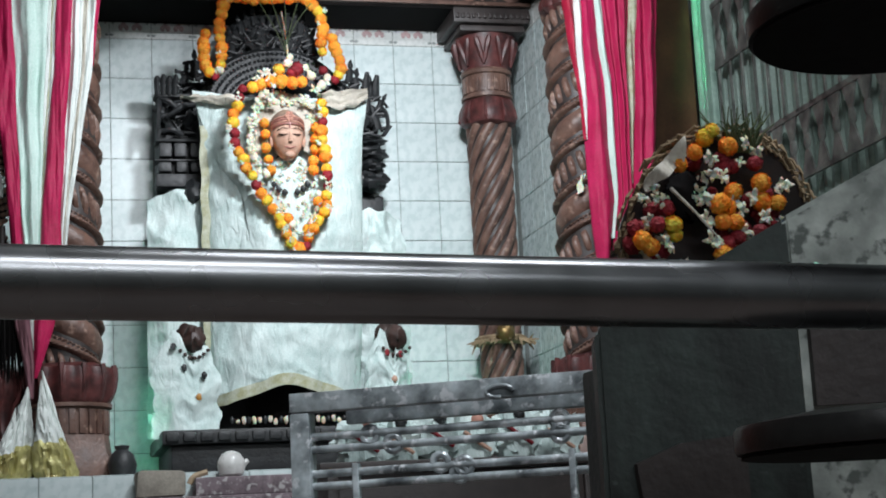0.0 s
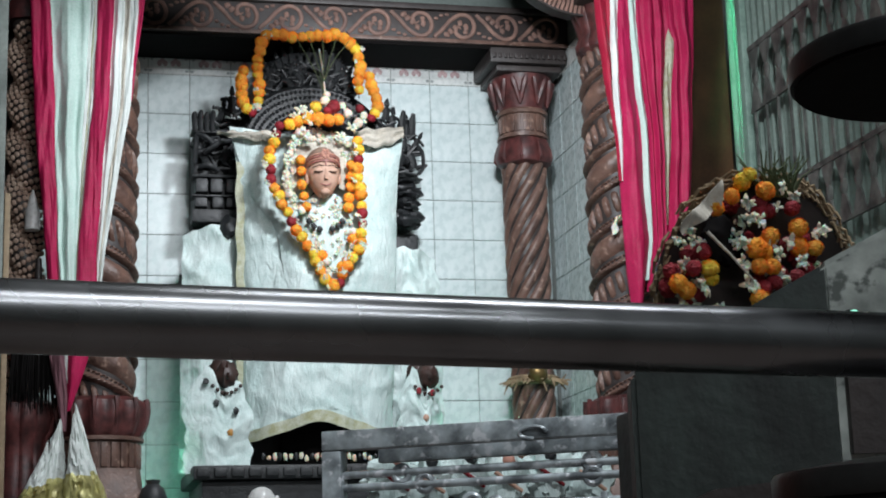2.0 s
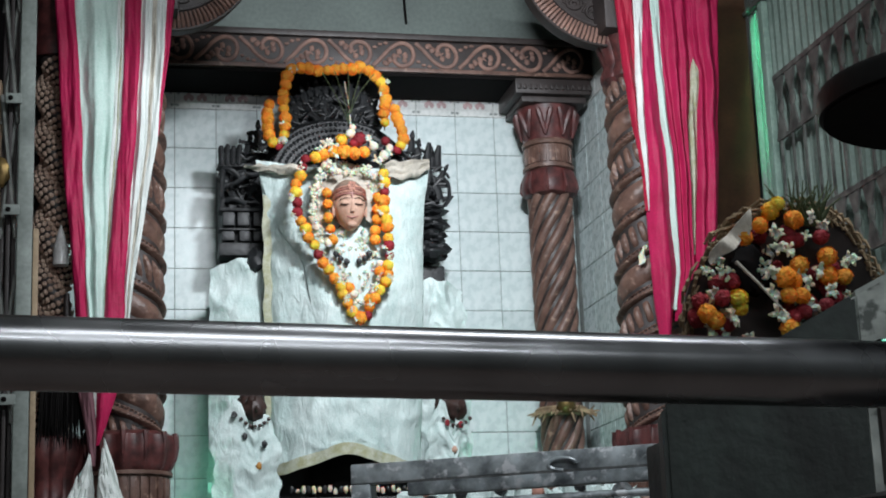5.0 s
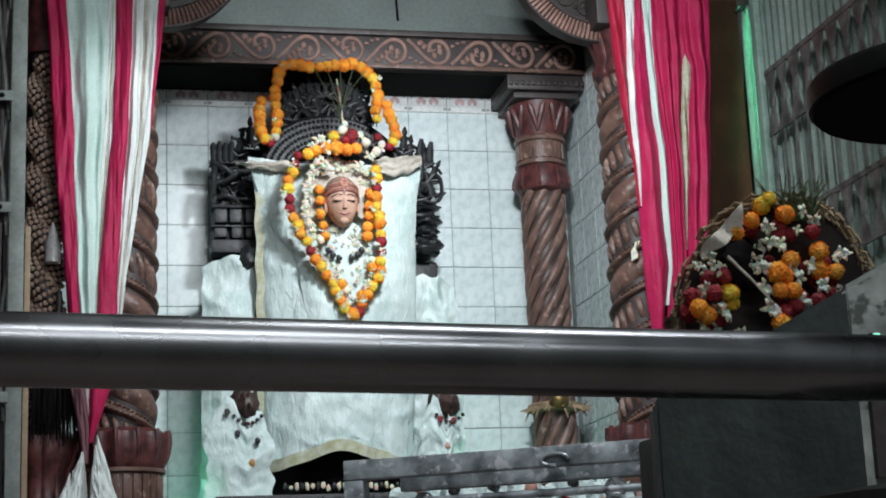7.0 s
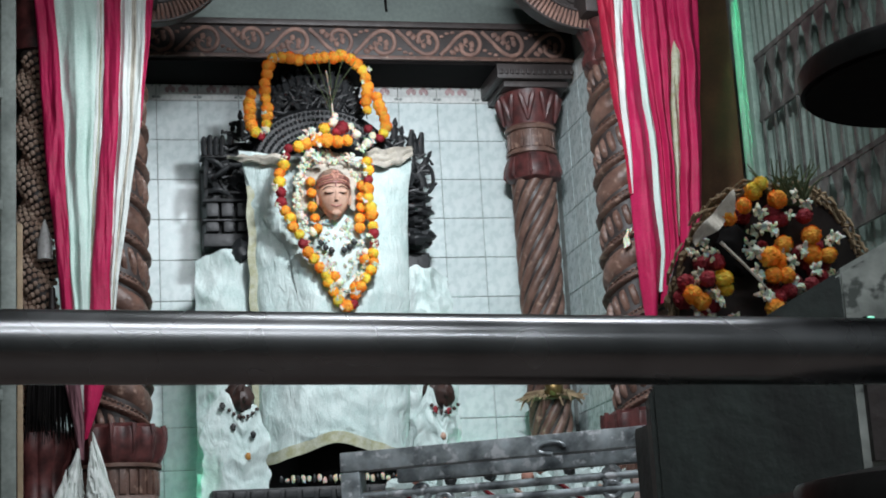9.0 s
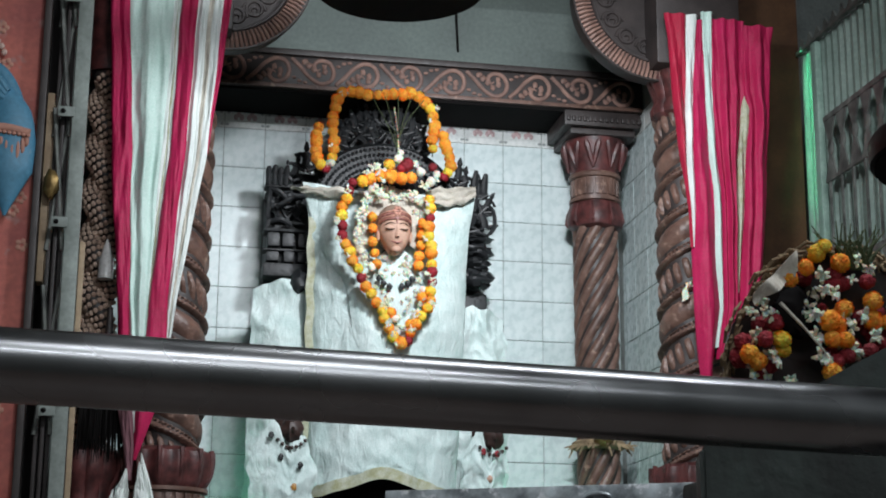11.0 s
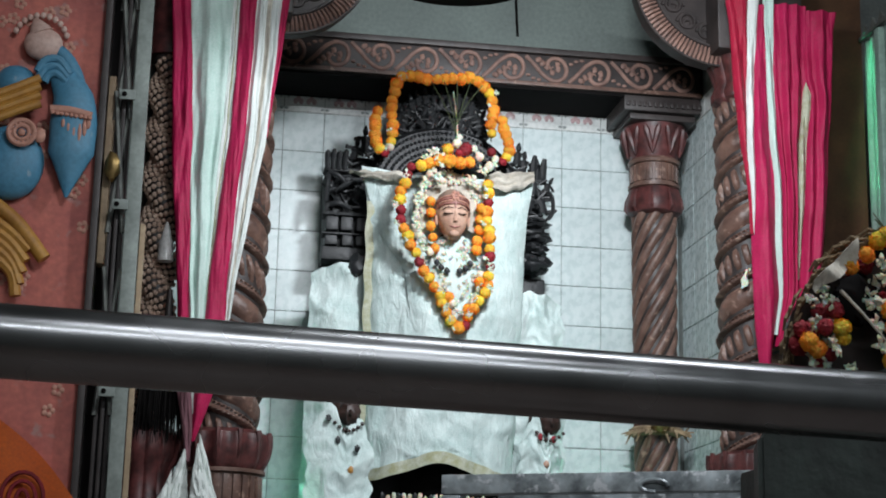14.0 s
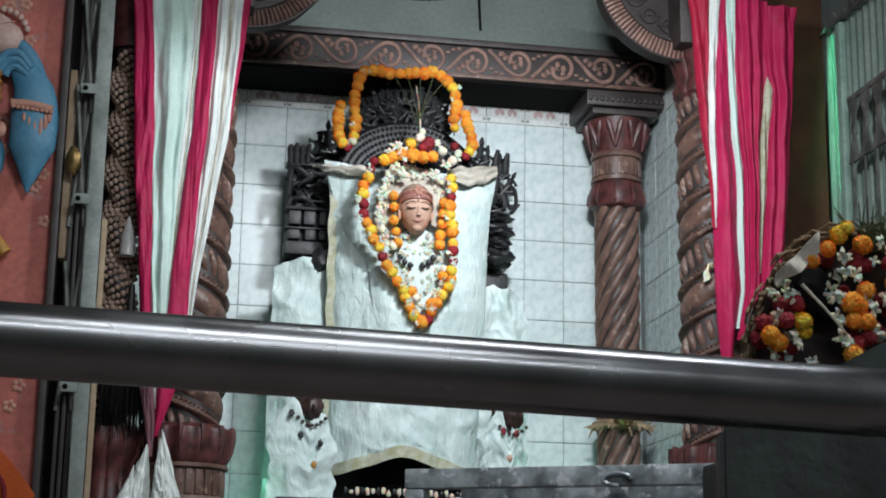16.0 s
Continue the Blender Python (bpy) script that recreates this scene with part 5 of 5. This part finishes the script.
for k, x, z, s in (("y", 1.11, 3.40, 1.1), ("r", 1.19, 3.405, 1.4), ("r", 1.165, 3.385, 1.0), ("o", 1.12, 3.345, 1.1), ("o", 1.165, 3.34, 1.1), ("o", 1.21, 3.345, 1.1), ("p", 1.07, 3.37, 1.5), ("p", 1.235, 3.40, 1.5), ("w", 1.255, 3.375, 1.1), ("p", 1.04, 3.38, 1.4), ("w", 1.15, 3.43, 1.3), ("w", 1.16, 3.46, 1.0), ("w", 1.30, 3.33, 1.2), ("p", 1.32, 3.34, 1.5), ("p", 1.27, 3.31, 1.2), ("p", 1.06, 3.27, 1.4), ("w", 1.09, 3.25, 0.9), ("p", 1.22, 3.27, 1.2)):
    flower(k, (x, GY - 0.01, z), fl, rr, s)
part("peacock_stem", tube(bmesh.new(), smooth_path([(1.16, 7.12, 3.42), (1.163, 7.16, 3.55), (1.15, 7.2, 3.72)], 6), 0.004, 6), PETAL, fl)
for s in range(5):
    a = (s - 2) * 0.24
    part("plume", tube(bmesh.new(), smooth_path([(1.16, 7.16, 3.50 + 0.01 * s), (1.16 + 0.09 * math.sin(a), 7.15, 3.60 + 0.01 * s), (1.16 + 0.26 * math.sin(a), 7.16, 3.66 + 0.10 * math.cos(a))], 5), 0.0022, 5), LEAF, fl)


# ---- attendants in white cloth ----
def attendant(x, z0, z1, w, label, seed, y=7.36):
    b = bmesh.new()
    hz = z1
    ball(b, (x + 0.02, y - 0.15, hz), 0.048, 0.05, 0.060, 18, 14, 0.25, seed)
    ball(b, (x + 0.02, y - 0.198, hz - 0.008), 0.010, 0.014, 0.016, 8, 6)
    for q in range(7):
        ball(b, (x - 0.045 + 0.02 * q, y - 0.178 - 0.012 * math.sin(q * 0.52), hz - 0.05 - 0.035 * math.sin(q * 0.52)), 0.009, 0.007, 0.009, 7, 5)
    ball(b, (x, y - 0.06, hz + 0.03), 0.056, 0.05, 0.055, 12, 8, 0.2, seed)
    tube(b, [(x, y, z0), (x, y, z1 - 0.06)], [w * 0.34, 0.05], 12)
    solo("attendant_figure", b, DARK_FACE, label, "statue", "attendant figures")
    c = bmesh.new()

    def fn(u, v):
        a = w * lerp([(0, 0.34), (0.12, 0.44), (0.3, 0.47), (1, 0.50)], v) * (1 + 0.15 * noise.noise(Vector((v * 6, seed, 0.5 + 2 * u))))
        top = z1 + 0.045 - 0.135 * math.exp(-((u - 0.62) / 0.20) ** 2) - 0.35 * max(0, abs(u - 0.5) - 0.25) - 0.02 * noise.noise(Vector((u * 9, seed, 7)))
        return (x - 0.02 + (u - 0.5) * 2 * a, y - 0.115 - 0.05 * math.sin(math.pi * u) - 1.6 * crease(u * 2 * a, v * 0.45, seed), top - (top - z0) * v + 0.014 * noise.noise(Vector((u * 6, seed, 2))) * v)
    sheet(c, 36, 40, fn, 0.006)
    fc = solo("figure_cloth", c, CLOTH, "white cloth wrapped round a small dark figure", "cloth", "figure cloths")


    for dx, dz, m in ((-0.075, -0.03, BLACK_STONE), (-0.03, -0.125, BLACK_STONE), (0.055, -0.16, BLACK_STONE), (0.03, -0.255, GOLD_PAINT)) if w > 0.25 else ((-0.03, -0.07, ROSE), (0.03, -0.08, ROSE), (0.0, -0.19, FACE)):
        part("ornament", ball(bmesh.new(), (x + dx, y - 0.185, z1 + dz), 0.013, 0.007, 0.015, 9, 7, 0.5, dx * 50), m, fc)


attendant(0.70, 1.78, 2.205, 0.30, "small dark attendant figure wrapped in white", 1.0)
attendant(1.60, 1.90, 2.20, 0.20, "small dark attendant figure beside the robe", 2.0)
for x0, x1, z0, z1, sd in ((0.54, 0.80, 1.795, 2.93, 3.0), (1.50, 1.72, 1.795, 2.84, 4.0)):
    c = bmesh.new()
    sheet(c, 40, 90, lambda u, v, x0=x0, x1=x1, z0=z0, z1=z1, sd=sd: (x0 + (x1 - x0) * u + 0.03 * (u - 0.5) * v + 0.014 * noise.noise(Vector((v * 12, sd, u))), 7.41 - 0.05 * math.sin(math.pi * u) - 1.9 * crease(x0 + 0.25 * u, z1 - 1.1 * v, sd) + 0.02 * (1 - v) ** 8, z1 - (z1 - z0) * v - (0.01 + 0.05 * (u if sd > 3.5 else 1 - u) ** 2.5) * (1 - v) + 0.014 * noise.noise(Vector((u * 5, sd, 1)))), 0.006)
    solo("side_cloth", c, CLOTH, "crumpled white cloth tucked beside the stele", "cloth", "side cloths")
bm = bmesh.new()
ball(bm, (0.745, 7.36, 2.905), 0.04, 0.04, 0.05, 12, 9, 0.4, 6)
solo("side_figure", bm, BLACK_STONE, "small dark stone head above the side cloth", "statue")

# ---- pedestal and plinth ----
ped = thing("pedestal", (1.15, 7.3, SHRINE_Z), "black stone pedestal under the idol", "pedestal")
part("upper_step", B(0.56, 1.74, 7.05, 7.77, 1.74, 1.80, 0.01), BLACK_STONE, ped)
part("body", B(0.60, 1.70, 7.10, 7.77, 1.62, 1.738, 0.01), BLACK_STONE, ped)
part("lower_step", B(0.54, 1.76, 6.98, 7.77, SHRINE_Z - 0.01, 1.618, 0.01), BLACK_STONE, ped)
for i in range(16):
    part("knob", B(0.575 + i * 0.073, 0.63 + i * 0.073, 7.035, 7.06, 1.75, 1.79, 0.008), BLACK_STONE, ped)
for i in range(26):
    bm = bmesh.new()
    ball(bm, (0.86 + 0.023 * i, 7.06 + rnd.uniform(-0.02, 0.02), 1.825 + rnd.uniform(0, 0.012)), 0.010, 0.010, 0.009 + 0.010 * rnd.random(), 7, 5, 0.5, i)
    part("offering_bud", bm, PETAL if i % 3 else BLACK_STONE, ped)

front = solo("plinth_front", B(-0.6, 2.8, 6.50, 6.55, 1.0, SHRINE_Z - 0.014), GROUT, "tiled front of the shrine plinth", "plinth", kind="structure")
bm = B(0.376, 1.95, 6.35, 6.488, 0.0, 1.490, 0.006)
step = solo("front_step", bm, SILL, "dull mauve stone step before the plinth", "step", kind="structure")
sill = thing("carved_sill", (0.628, 6.40, 1.490), "mauve-grey carved stone sill before the pedestal", "sill")
part("slab", B(0.628, 1.95, 6.358, 6.487, 1.491, 1.56, 0.006), SILL, sill)
for i in range(30):
    x = 0.634 + i * 0.036
    part("rib", B(x, x + 0.024, 6.338, 6.3495, 1.400, 1.480, 0.004), SILL, step)
POT = (0.773, 6.43, 1.561)
pot = thing("ceramic_pot", POT, "small white round pot on the stone sill", "pot")
part("body", lathe(bmesh.new(), POT, [(r, POT[2] + h) for r, h in ((0.030, 0.0), (0.046, 0.010), (0.056, 0.040), (0.052, 0.062), (0.038, 0.086), (0.018, 0.098), (0.004, 0.101))], 24), CERAMIC, pot)
part("spout", tube(bmesh.new(), [(POT[0] + 0.042, 6.43, POT[2] + 0.046), (POT[0] + 0.066, 6.43, POT[2] + 0.062)], [0.013, 0.008], 8), CERAMIC, pot)
bm = B(0.406, 0.596, 6.36, 6.48, 1.491, 1.593, 0.018)
for v in bm.verts:
    v.co += 0.010 * noise.noise_vector(v.co * 9)
solo("stone_block", bm, SANDSTONE, "pale worn sandstone block on the front step", "block")
bm = bmesh.new()
lathe(bm, (0.375, 6.72), [(0.03, 1.588), (0.05, 1.60), (0.058, 1.64), (0.046, 1.68), (0.024, 1.70), (0.03, 1.715), (0.004, 1.72)], 18)
solo("water_pot", bm, BLACK_STONE, "small dark water pot beside the pillar", "pot")
solo("wooden_stick", tube(bmesh.new(), smooth_path([(0.608, 6.40, 1.538), (0.626, 6.40, 1.565), (0.678, 6.40, 1.582)], 5), 0.011, 8), PALE_WOOD, "pale wooden stick leaning on the sill", "stick")

# ---- pouches at the curtain foot ----

def pouch(x0, x1, ax, az, sd, y, tip):
    """A soft bag with a foil foot, drawn up into a leaning, pointed neck."""
    p = thing("offering_pouch", ((x0 + x1) / 2, y, 1.588), "white cloth pouch with a crumpled yellow foil foot", "pouch", "offering pouches")
    cx, half = (x0 + x1) / 2, (x1 - x0) / 2

    def loop(t):
        w = lerp([(0, 0.86), (0.06, 1.0), (0.28, 0.88), (0.42, 0.66), (0.75, 0.34), (1, 0.05)], t)
        ox = cx + (ax - cx) * t ** 0.8
        out = []
        for k in range(40):
            q = 2 * math.pi * k / 40
            n = abs(noise.noise(Vector((math.cos(q) * 2.5, t * 6 + math.sin(q), sd)))) + 0.5 * abs(noise.noise(Vector((math.cos(q) * 6, t * 13, sd + 4))))
            out.append((ox + half * w * math.cos(q) * (1.08 - 0.28 * n), y + (0.008 + 0.042 * w) * math.sin(q) * (1.15 - 0.9 * n), 1.59 + (az - 1.59) * t + tip * t * (1 - t) * math.cos(q) + 0.016 * noise.noise(Vector((math.cos(q) * 3, sd, t * 3))) * min(1, t * 6)))
        return out
    part("foot", rings(bmesh.new(), [loop(t / 30) for t in range(0, 12)]), BAG, p, "yellow foil")
    part("neck", rings(bmesh.new(), [loop(t / 30) for t in range(11, 31)]), WHITE_SATIN, p)


pouch(-0.115, 0.035, 0.012, 1.95, 1.0, 6.665, 0.02)
pouch(-0.17, -0.06, -0.035, 1.86, 3.0, 6.63, 0.03)
pouch(0.035, 0.16, 0.062, 1.97, 2.0, 6.61, -0.02)
pouch(0.10, 0.215, 0.068, 2.015, 5.0, 6.665, -0.03)
bm = bmesh.new()
lathe(bm, (-0.113, 6.775), [(0.032, 2.74), (0.03, 2.82), (0.022, 2.84), (0.016, 2.87), (0.003, 2.91)], 16)
box(bm, -0.123, -0.103, 6.77, 6.83, 2.75, 2.77)
solo("white_cone", bm, CERAMIC, "small white cone lamp fixed by the pillar", "lamp")
wr = thing("dried_wreath", (PC[0], PC[1], 2.16), "dried leaf wreath with coconut tied round the pillar", "wreath")
part("band", lathe(bmesh.new(), PC, [(0.112, 2.205), (0.125, 2.215), (0.128, 2.24), (0.115, 2.25)], 24), BURLAP, wr)
part("coconut", ball(bmesh.new(), (PC[0] - 0.015, PC[1] - 0.14, 2.25), 0.045, 0.04, 0.045, 14, 10, 0.25, 4), BRASS, wr)
for i in range(22):
    a = math.pi + math.pi * (i + 0.5) / 22
    e = 0.16 + 0.04 * rnd.random()
    part("dry_leaf", tube(bmesh.new(), [(PC[0] + 0.125 * math.cos(a), PC[1] + 0.125 * math.sin(a), 2.23), (PC[0] + 0.14 * math.cos(a + 0.1), PC[1] + 0.14 * math.sin(a + 0.1), 2.22), (PC[0] + e * math.cos(a + rnd.uniform(-0.2, 0.2)), PC[1] + e * math.sin(a), 2.16 + 0.09 * rnd.random())], [0.006, 0.009, 0.002], 5, 0.4), BURLAP, wr)
bm = bmesh.new()
sheet(bm, 6, 8, lambda u, v: (2.372 + 0.028 * u + 0.02 * v + 0.004 * math.sin(v * 9), 6.775 + 0.01 * math.sin(u * 5 + v * 4), 2.765 + 0.085 * v + 0.012 * u), 0.003)
solo("paper_tag", bm, PETAL, "torn paper tag stuck on the rope pillar", "paper")

# ---- basket of flowers on a ledge ----
solo("stone_ledge", B(1.02, 1.75, 2.50, 2.95, 0.0, 1.535, 0.01), STONE, "dark stone ledge behind the raked parapet", "ledge")
bq = thing("flower_basket", (1.17, 2.68, 1.535), "palm-fibre basket of marigolds and roses leaning on parapet", "basket")
bm = bmesh.new()
BQ = Vector((1.185, 2.70, 1.715))
loops = []
for k, (r, d) in enumerate(((0.185, -0.06), (0.178, -0.03), (0.16, 0.03), (0.11, 0.09), (0.02, 0.11))):
    lp = []
    for i in range(40):
        a = 2 * math.pi * i / 40
        w = 1 + 0.05 * noise.noise(Vector((math.cos(a) * 2, math.sin(a) * 2, k * 0.7)))
        lp.append((BQ.x + r * w * math.cos(a), BQ.y + d - 0.05 * math.sin(a), BQ.z + r * 1.06 * w * math.sin(a)))
    loops.append(lp)
rings(bm, loops)
part("basket_shell", bm, WOOD_DARK, bq)
bm = bmesh.new()
for i in range(330):
    a = 2 * math.pi * rnd.random()
    r = 0.170 + 0.024 * rnd.random()
    e = rnd.uniform(0.08, 0.22)
    dy = rnd.uniform(-0.012, 0.012)
    tube(bm, [(BQ.x + r * math.cos(a), BQ.y - 0.06 - 0.05 * math.sin(a) + dy, BQ.z + 1.06 * r * math.sin(a)), (BQ.x + (r + 0.005) * math.cos(a + e / 2), BQ.y - 0.066 - 0.05 * math.sin(a), BQ.z + 1.06 * (r + 0.005) * math.sin(a + e / 2)), (BQ.x + r * math.cos(a + e), BQ.y - 0.05 - 0.05 * math.sin(a), BQ.z + 1.06 * r * math.sin(a + e))], [0.002, 0.0034, 0.002], 5)
tagged(part("fibre_rim", bm, BURLAP, bq), kind="stuff")
part("paper_fold", sheet(bmesh.new(), 12, 8, lambda u, v: (1.018 + 0.075 * u, 2.545 + 0.01 * math.sin(u * 9 + v * 3), 1.792 + 0.052 * u + 0.036 * v * (0.6 + 0.6 * u) + 0.003 * math.sin(u * 9)), 0.003), VEIL, bq, "torn grey-white paper")
part("stem", tube(bmesh.new(), [(1.064, 2.55, 1.799), (1.10, 2.545, 1.760), (1.141, 2.55, 1.717)], [0.0034, 0.0026, 0.0018], 6), VEIL, bq, "bent pale stem")
rb = random.Random(8)
for i in range(90):
    x, z = rb.uniform(1.0, 1.31), rb.uniform(1.66, 1.87)
    if (x - 1.15) ** 2 / 0.165 ** 2 + (z - 1.75) ** 2 / 0.125 ** 2 > 1 or (x - 1.11 + 0.5 * (z - 1.75)) ** 2 < 0.0016 or x > 1.285:
        continue
    flower(rb.choice("pprpr"), (x, 2.595 + rb.uniform(-0.02, 0.015), z), bq, rb, rb.uniform(0.55, 0.8))
for k, s, spots in (("o", 0.64, ((1.117, 1.865), (1.182, 1.877), (1.235, 1.812), (1.262, 1.776), (1.236, 1.778), (1.156, 1.774), (1.172, 1.770), (1.158, 1.742), (1.180, 1.741), (1.026, 1.70), (1.012, 1.712), (1.155, 1.686), (1.088, 1.844), (1.185, 1.797))),
                    ("y", 0.60, ((1.140, 1.892), (1.152, 1.904), (1.067, 1.738), (1.072, 1.722))),
                    ("r", 0.62, ((1.037, 1.737), (1.058, 1.768), (1.165, 1.706), (1.183, 1.715), (1.247, 1.741), (1.225, 1.726), (1.227, 1.846))),
                    ("p", 0.75, ((1.142, 1.849), (1.145, 1.825), (1.163, 1.822), (1.209, 1.878), (1.233, 1.864), (1.265, 1.798))),
                    ("p", 0.85, ((1.130, 1.778), (1.131, 1.747), (1.196, 1.76), (1.200, 1.728), (1.136, 1.708), (1.056, 1.778), (1.021, 1.748), (1.231, 1.75), (1.278, 1.802), (1.05, 1.704), (1.19, 1.784), (1.215, 1.79)))):
    for x, z in spots:
        flower(k, (x, 2.562 + rb.uniform(-0.008, 0.004), z), bq, rb, s)
part("black_cloth", ball(bmesh.new(), (1.112, 2.60, 1.795), 0.040, 0.02, 0.042, 16, 12, 0.5, 4), BLACK, bq, "crumpled black plastic")
for i in range(60):
    a = rb.uniform(-0.9, 0.7)
    ln = rb.uniform(0.03, 0.085)
    x0 = 1.215 + rb.uniform(-0.035, 0.03)
    part("sprig", tube(bmesh.new(), [(x0, 2.58, 1.87), (x0 + ln * 0.5 * math.sin(a), 2.575, 1.87 + ln * 0.55), (x0 + ln * math.sin(a), 2.57, 1.87 + ln * math.cos(a))], [0.0022, 0.0018, 0.001], 4), LEAF, bq)

# ---- small dressed figures behind the gate ----
for i, (x, z, m) in enumerate(((1.18, 1.61, PINK_PAINT), (1.31, 1.60, BLACK_STONE), (1.46, 1.62, BLACK_STONE), (1.60, 1.60, PINK_PAINT), (1.76, 1.62, BLACK_STONE), (1.92, 1.60, ORANGE))):
    d = thing("dressed_figurine", (x, 5.9, 1.56), "small figurine bundled in crumpled white cloth", "figurine", "figurines")
    part("wrap", ball(bmesh.new(), (x, 5.9, z + 0.03), 0.088, 0.06, 0.100, 24, 16, 0.6, i + 20), CLOTH, d)
    part("head", ball(bmesh.new(), (x + 0.01, 5.86, z + 0.10), 0.024, 0.024, 0.03, 12, 8, 0.2, i), m, d)
    part("sash", tube(bmesh.new(), [(x - 0.05, 5.835, z + 0.06), (x, 5.825, z + 0.02), (x + 0.05, 5.84, z - 0.01)], 0.008, 7), FACE if i % 2 else ROSE, d)
shelf = thing("low_shelf", (1.5, 5.92, 0.0), "dark wooden shelf behind the steel gate", "shelf")
part("top", B(1.0, 2.05, 5.75, 6.1, 1.525, 1.56, 0.006), WOOD_DARK, shelf)
for x in (1.03, 1.98):
    part("side_panel", B(x, x + 0.04, 5.77, 6.08, 0.0, 1.523, 0.004), WOOD_DARK, shelf)
part("front_panel", B(1.072, 1.978, 5.785, 5.80, 0.04, 1.523, 0.003), WOOD_DARK, shelf)

solo("hanging_wire", tube(bmesh.new(), [(1.515, 7.605, 4.8), (1.522, 7.605, 4.36), (1.533, 7.612, 4.18)], 0.006, 6), BLACK, "thin black wire down the plaster panel", "wire")

# Emissive dot with a black backing stands in for a reflected green glint.
bm = ball(bmesh.new(), (0.846, 1.632, 1.4975), 0.0045, 0.003, 0.002, 10, 7)
GLOW = bpy.data.materials.new("green_glow")
GLOW.use_nodes = True
GLOW.node_tree.nodes["Principled BSDF"].inputs["Emission Color"].default_value = (0.05, 1.0, 0.6, 1)
GLOW.node_tree.nodes["Principled BSDF"].inputs["Emission Strength"].default_value = 0.7
glint = thing("green_glint", (0.846, 1.64, 1.50), "tiny glowing dot for a green reflection on the stone joint", "light")
part("bulb", bm, GLOW, glint)
part("socket", B(0.840, 0.852, 1.634, 1.66, 1.494, 1.500, 0.001), BLACK, glint)

# ---- tiles ----
def tile_mesh(w, h, material, d=0.008):
    bm = B(-w / 2, w / 2, -d / 2, d / 2, -h / 2, h / 2)
    bmesh.ops.bevel(bm, geom=[e for e in bm.edges if all(v.co.y < 0 for v in e.verts)], offset=0.0022, segments=2, affect="EDGES")
    me = bpy.data.meshes.new("tile")
    bm.to_mesh(me)
    bm.free()
    me.materials.append(material)
    return me


TM, BM_ = tile_mesh(0.197, 0.197, TILE), tile_mesh(0.197, 0.102, BORDER)
Z0 = 3.759


def lay(me, name, parent, loc, rz=0.0):
    o = new(name, me)
    o.parent = parent
    o.matrix_basis = pose(*loc, random.uniform(-0.25, 0.25), 0, rz + random.uniform(-0.25, 0.25))
    return o


for c in range(-3, 10):
    for r in range(11):
        lay(TM, "tile", back, (0.401 + 0.2 * c + 0.1, WALL_Y + 0.002, Z0 - 0.2 * r - 0.1))
    b = lay(BM_, "border_tile", back, (0.401 + 0.2 * c + 0.1, WALL_Y + 0.002, Z0 + 0.052))
    x = 0.401 + 0.2 * c + 0.1
    bm = bmesh.new()
    for s in (-1, 1):
        for q in range(3):
            ball(bm, (x + s * (0.018 + 0.014 * q), WALL_Y - 0.003, Z0 + 0.055 + 0.014 * (q % 2)), 0.012, 0.002, 0.016, 7, 4)
    part("rose_print", bm, MOTIF_RED, back)
    bm = bmesh.new()
    for s in (-1, 1):
        ball(bm, (x + s * 0.082, WALL_Y - 0.003, Z0 + 0.082), 0.008, 0.002, 0.012, 7, 4)
        ball(bm, (x + s * 0.088, WALL_Y - 0.003, Z0 + 0.018), 0.010, 0.002, 0.008, 7, 4)
    part("leaf_print", bm, MOTIF_GREY, back)
TS = tile_mesh(0.1995, 0.197, TILE)
for c in range(4):
    for r in range(11):
        lay(TS, "tile", side, (SIDE_X + 0.002, WALL_Y - 0.006 - 0.2 * c - 0.1, Z0 - 0.2 * r - 0.1), -90)
    lay(BM_, "border_tile", side, (SIDE_X + 0.002, WALL_Y - 0.006 - 0.2 * c - 0.1, Z0 + 0.052), -90)
for c in range(16):
    for r in range(3):
        lay(TM, "tile", front, (-0.55 + 0.2 * c + 0.1, 6.498, SHRINE_Z - 0.014 - 0.2 * r - 0.1))
for c in range(-3, 13):
    o = lay(TM, "tile", bpy.data.objects["shrine_floor"], (-0.55 + 0.2 * c + 0.1, 6.65, SHRINE_Z - 0.010))
    o.matrix_basis = Matrix.Translation((-0.55 + 0.2 * c + 0.1, 6.65, SHRINE_Z - 0.012)) @ Matrix.Rotation(-math.pi / 2, 4, "X")
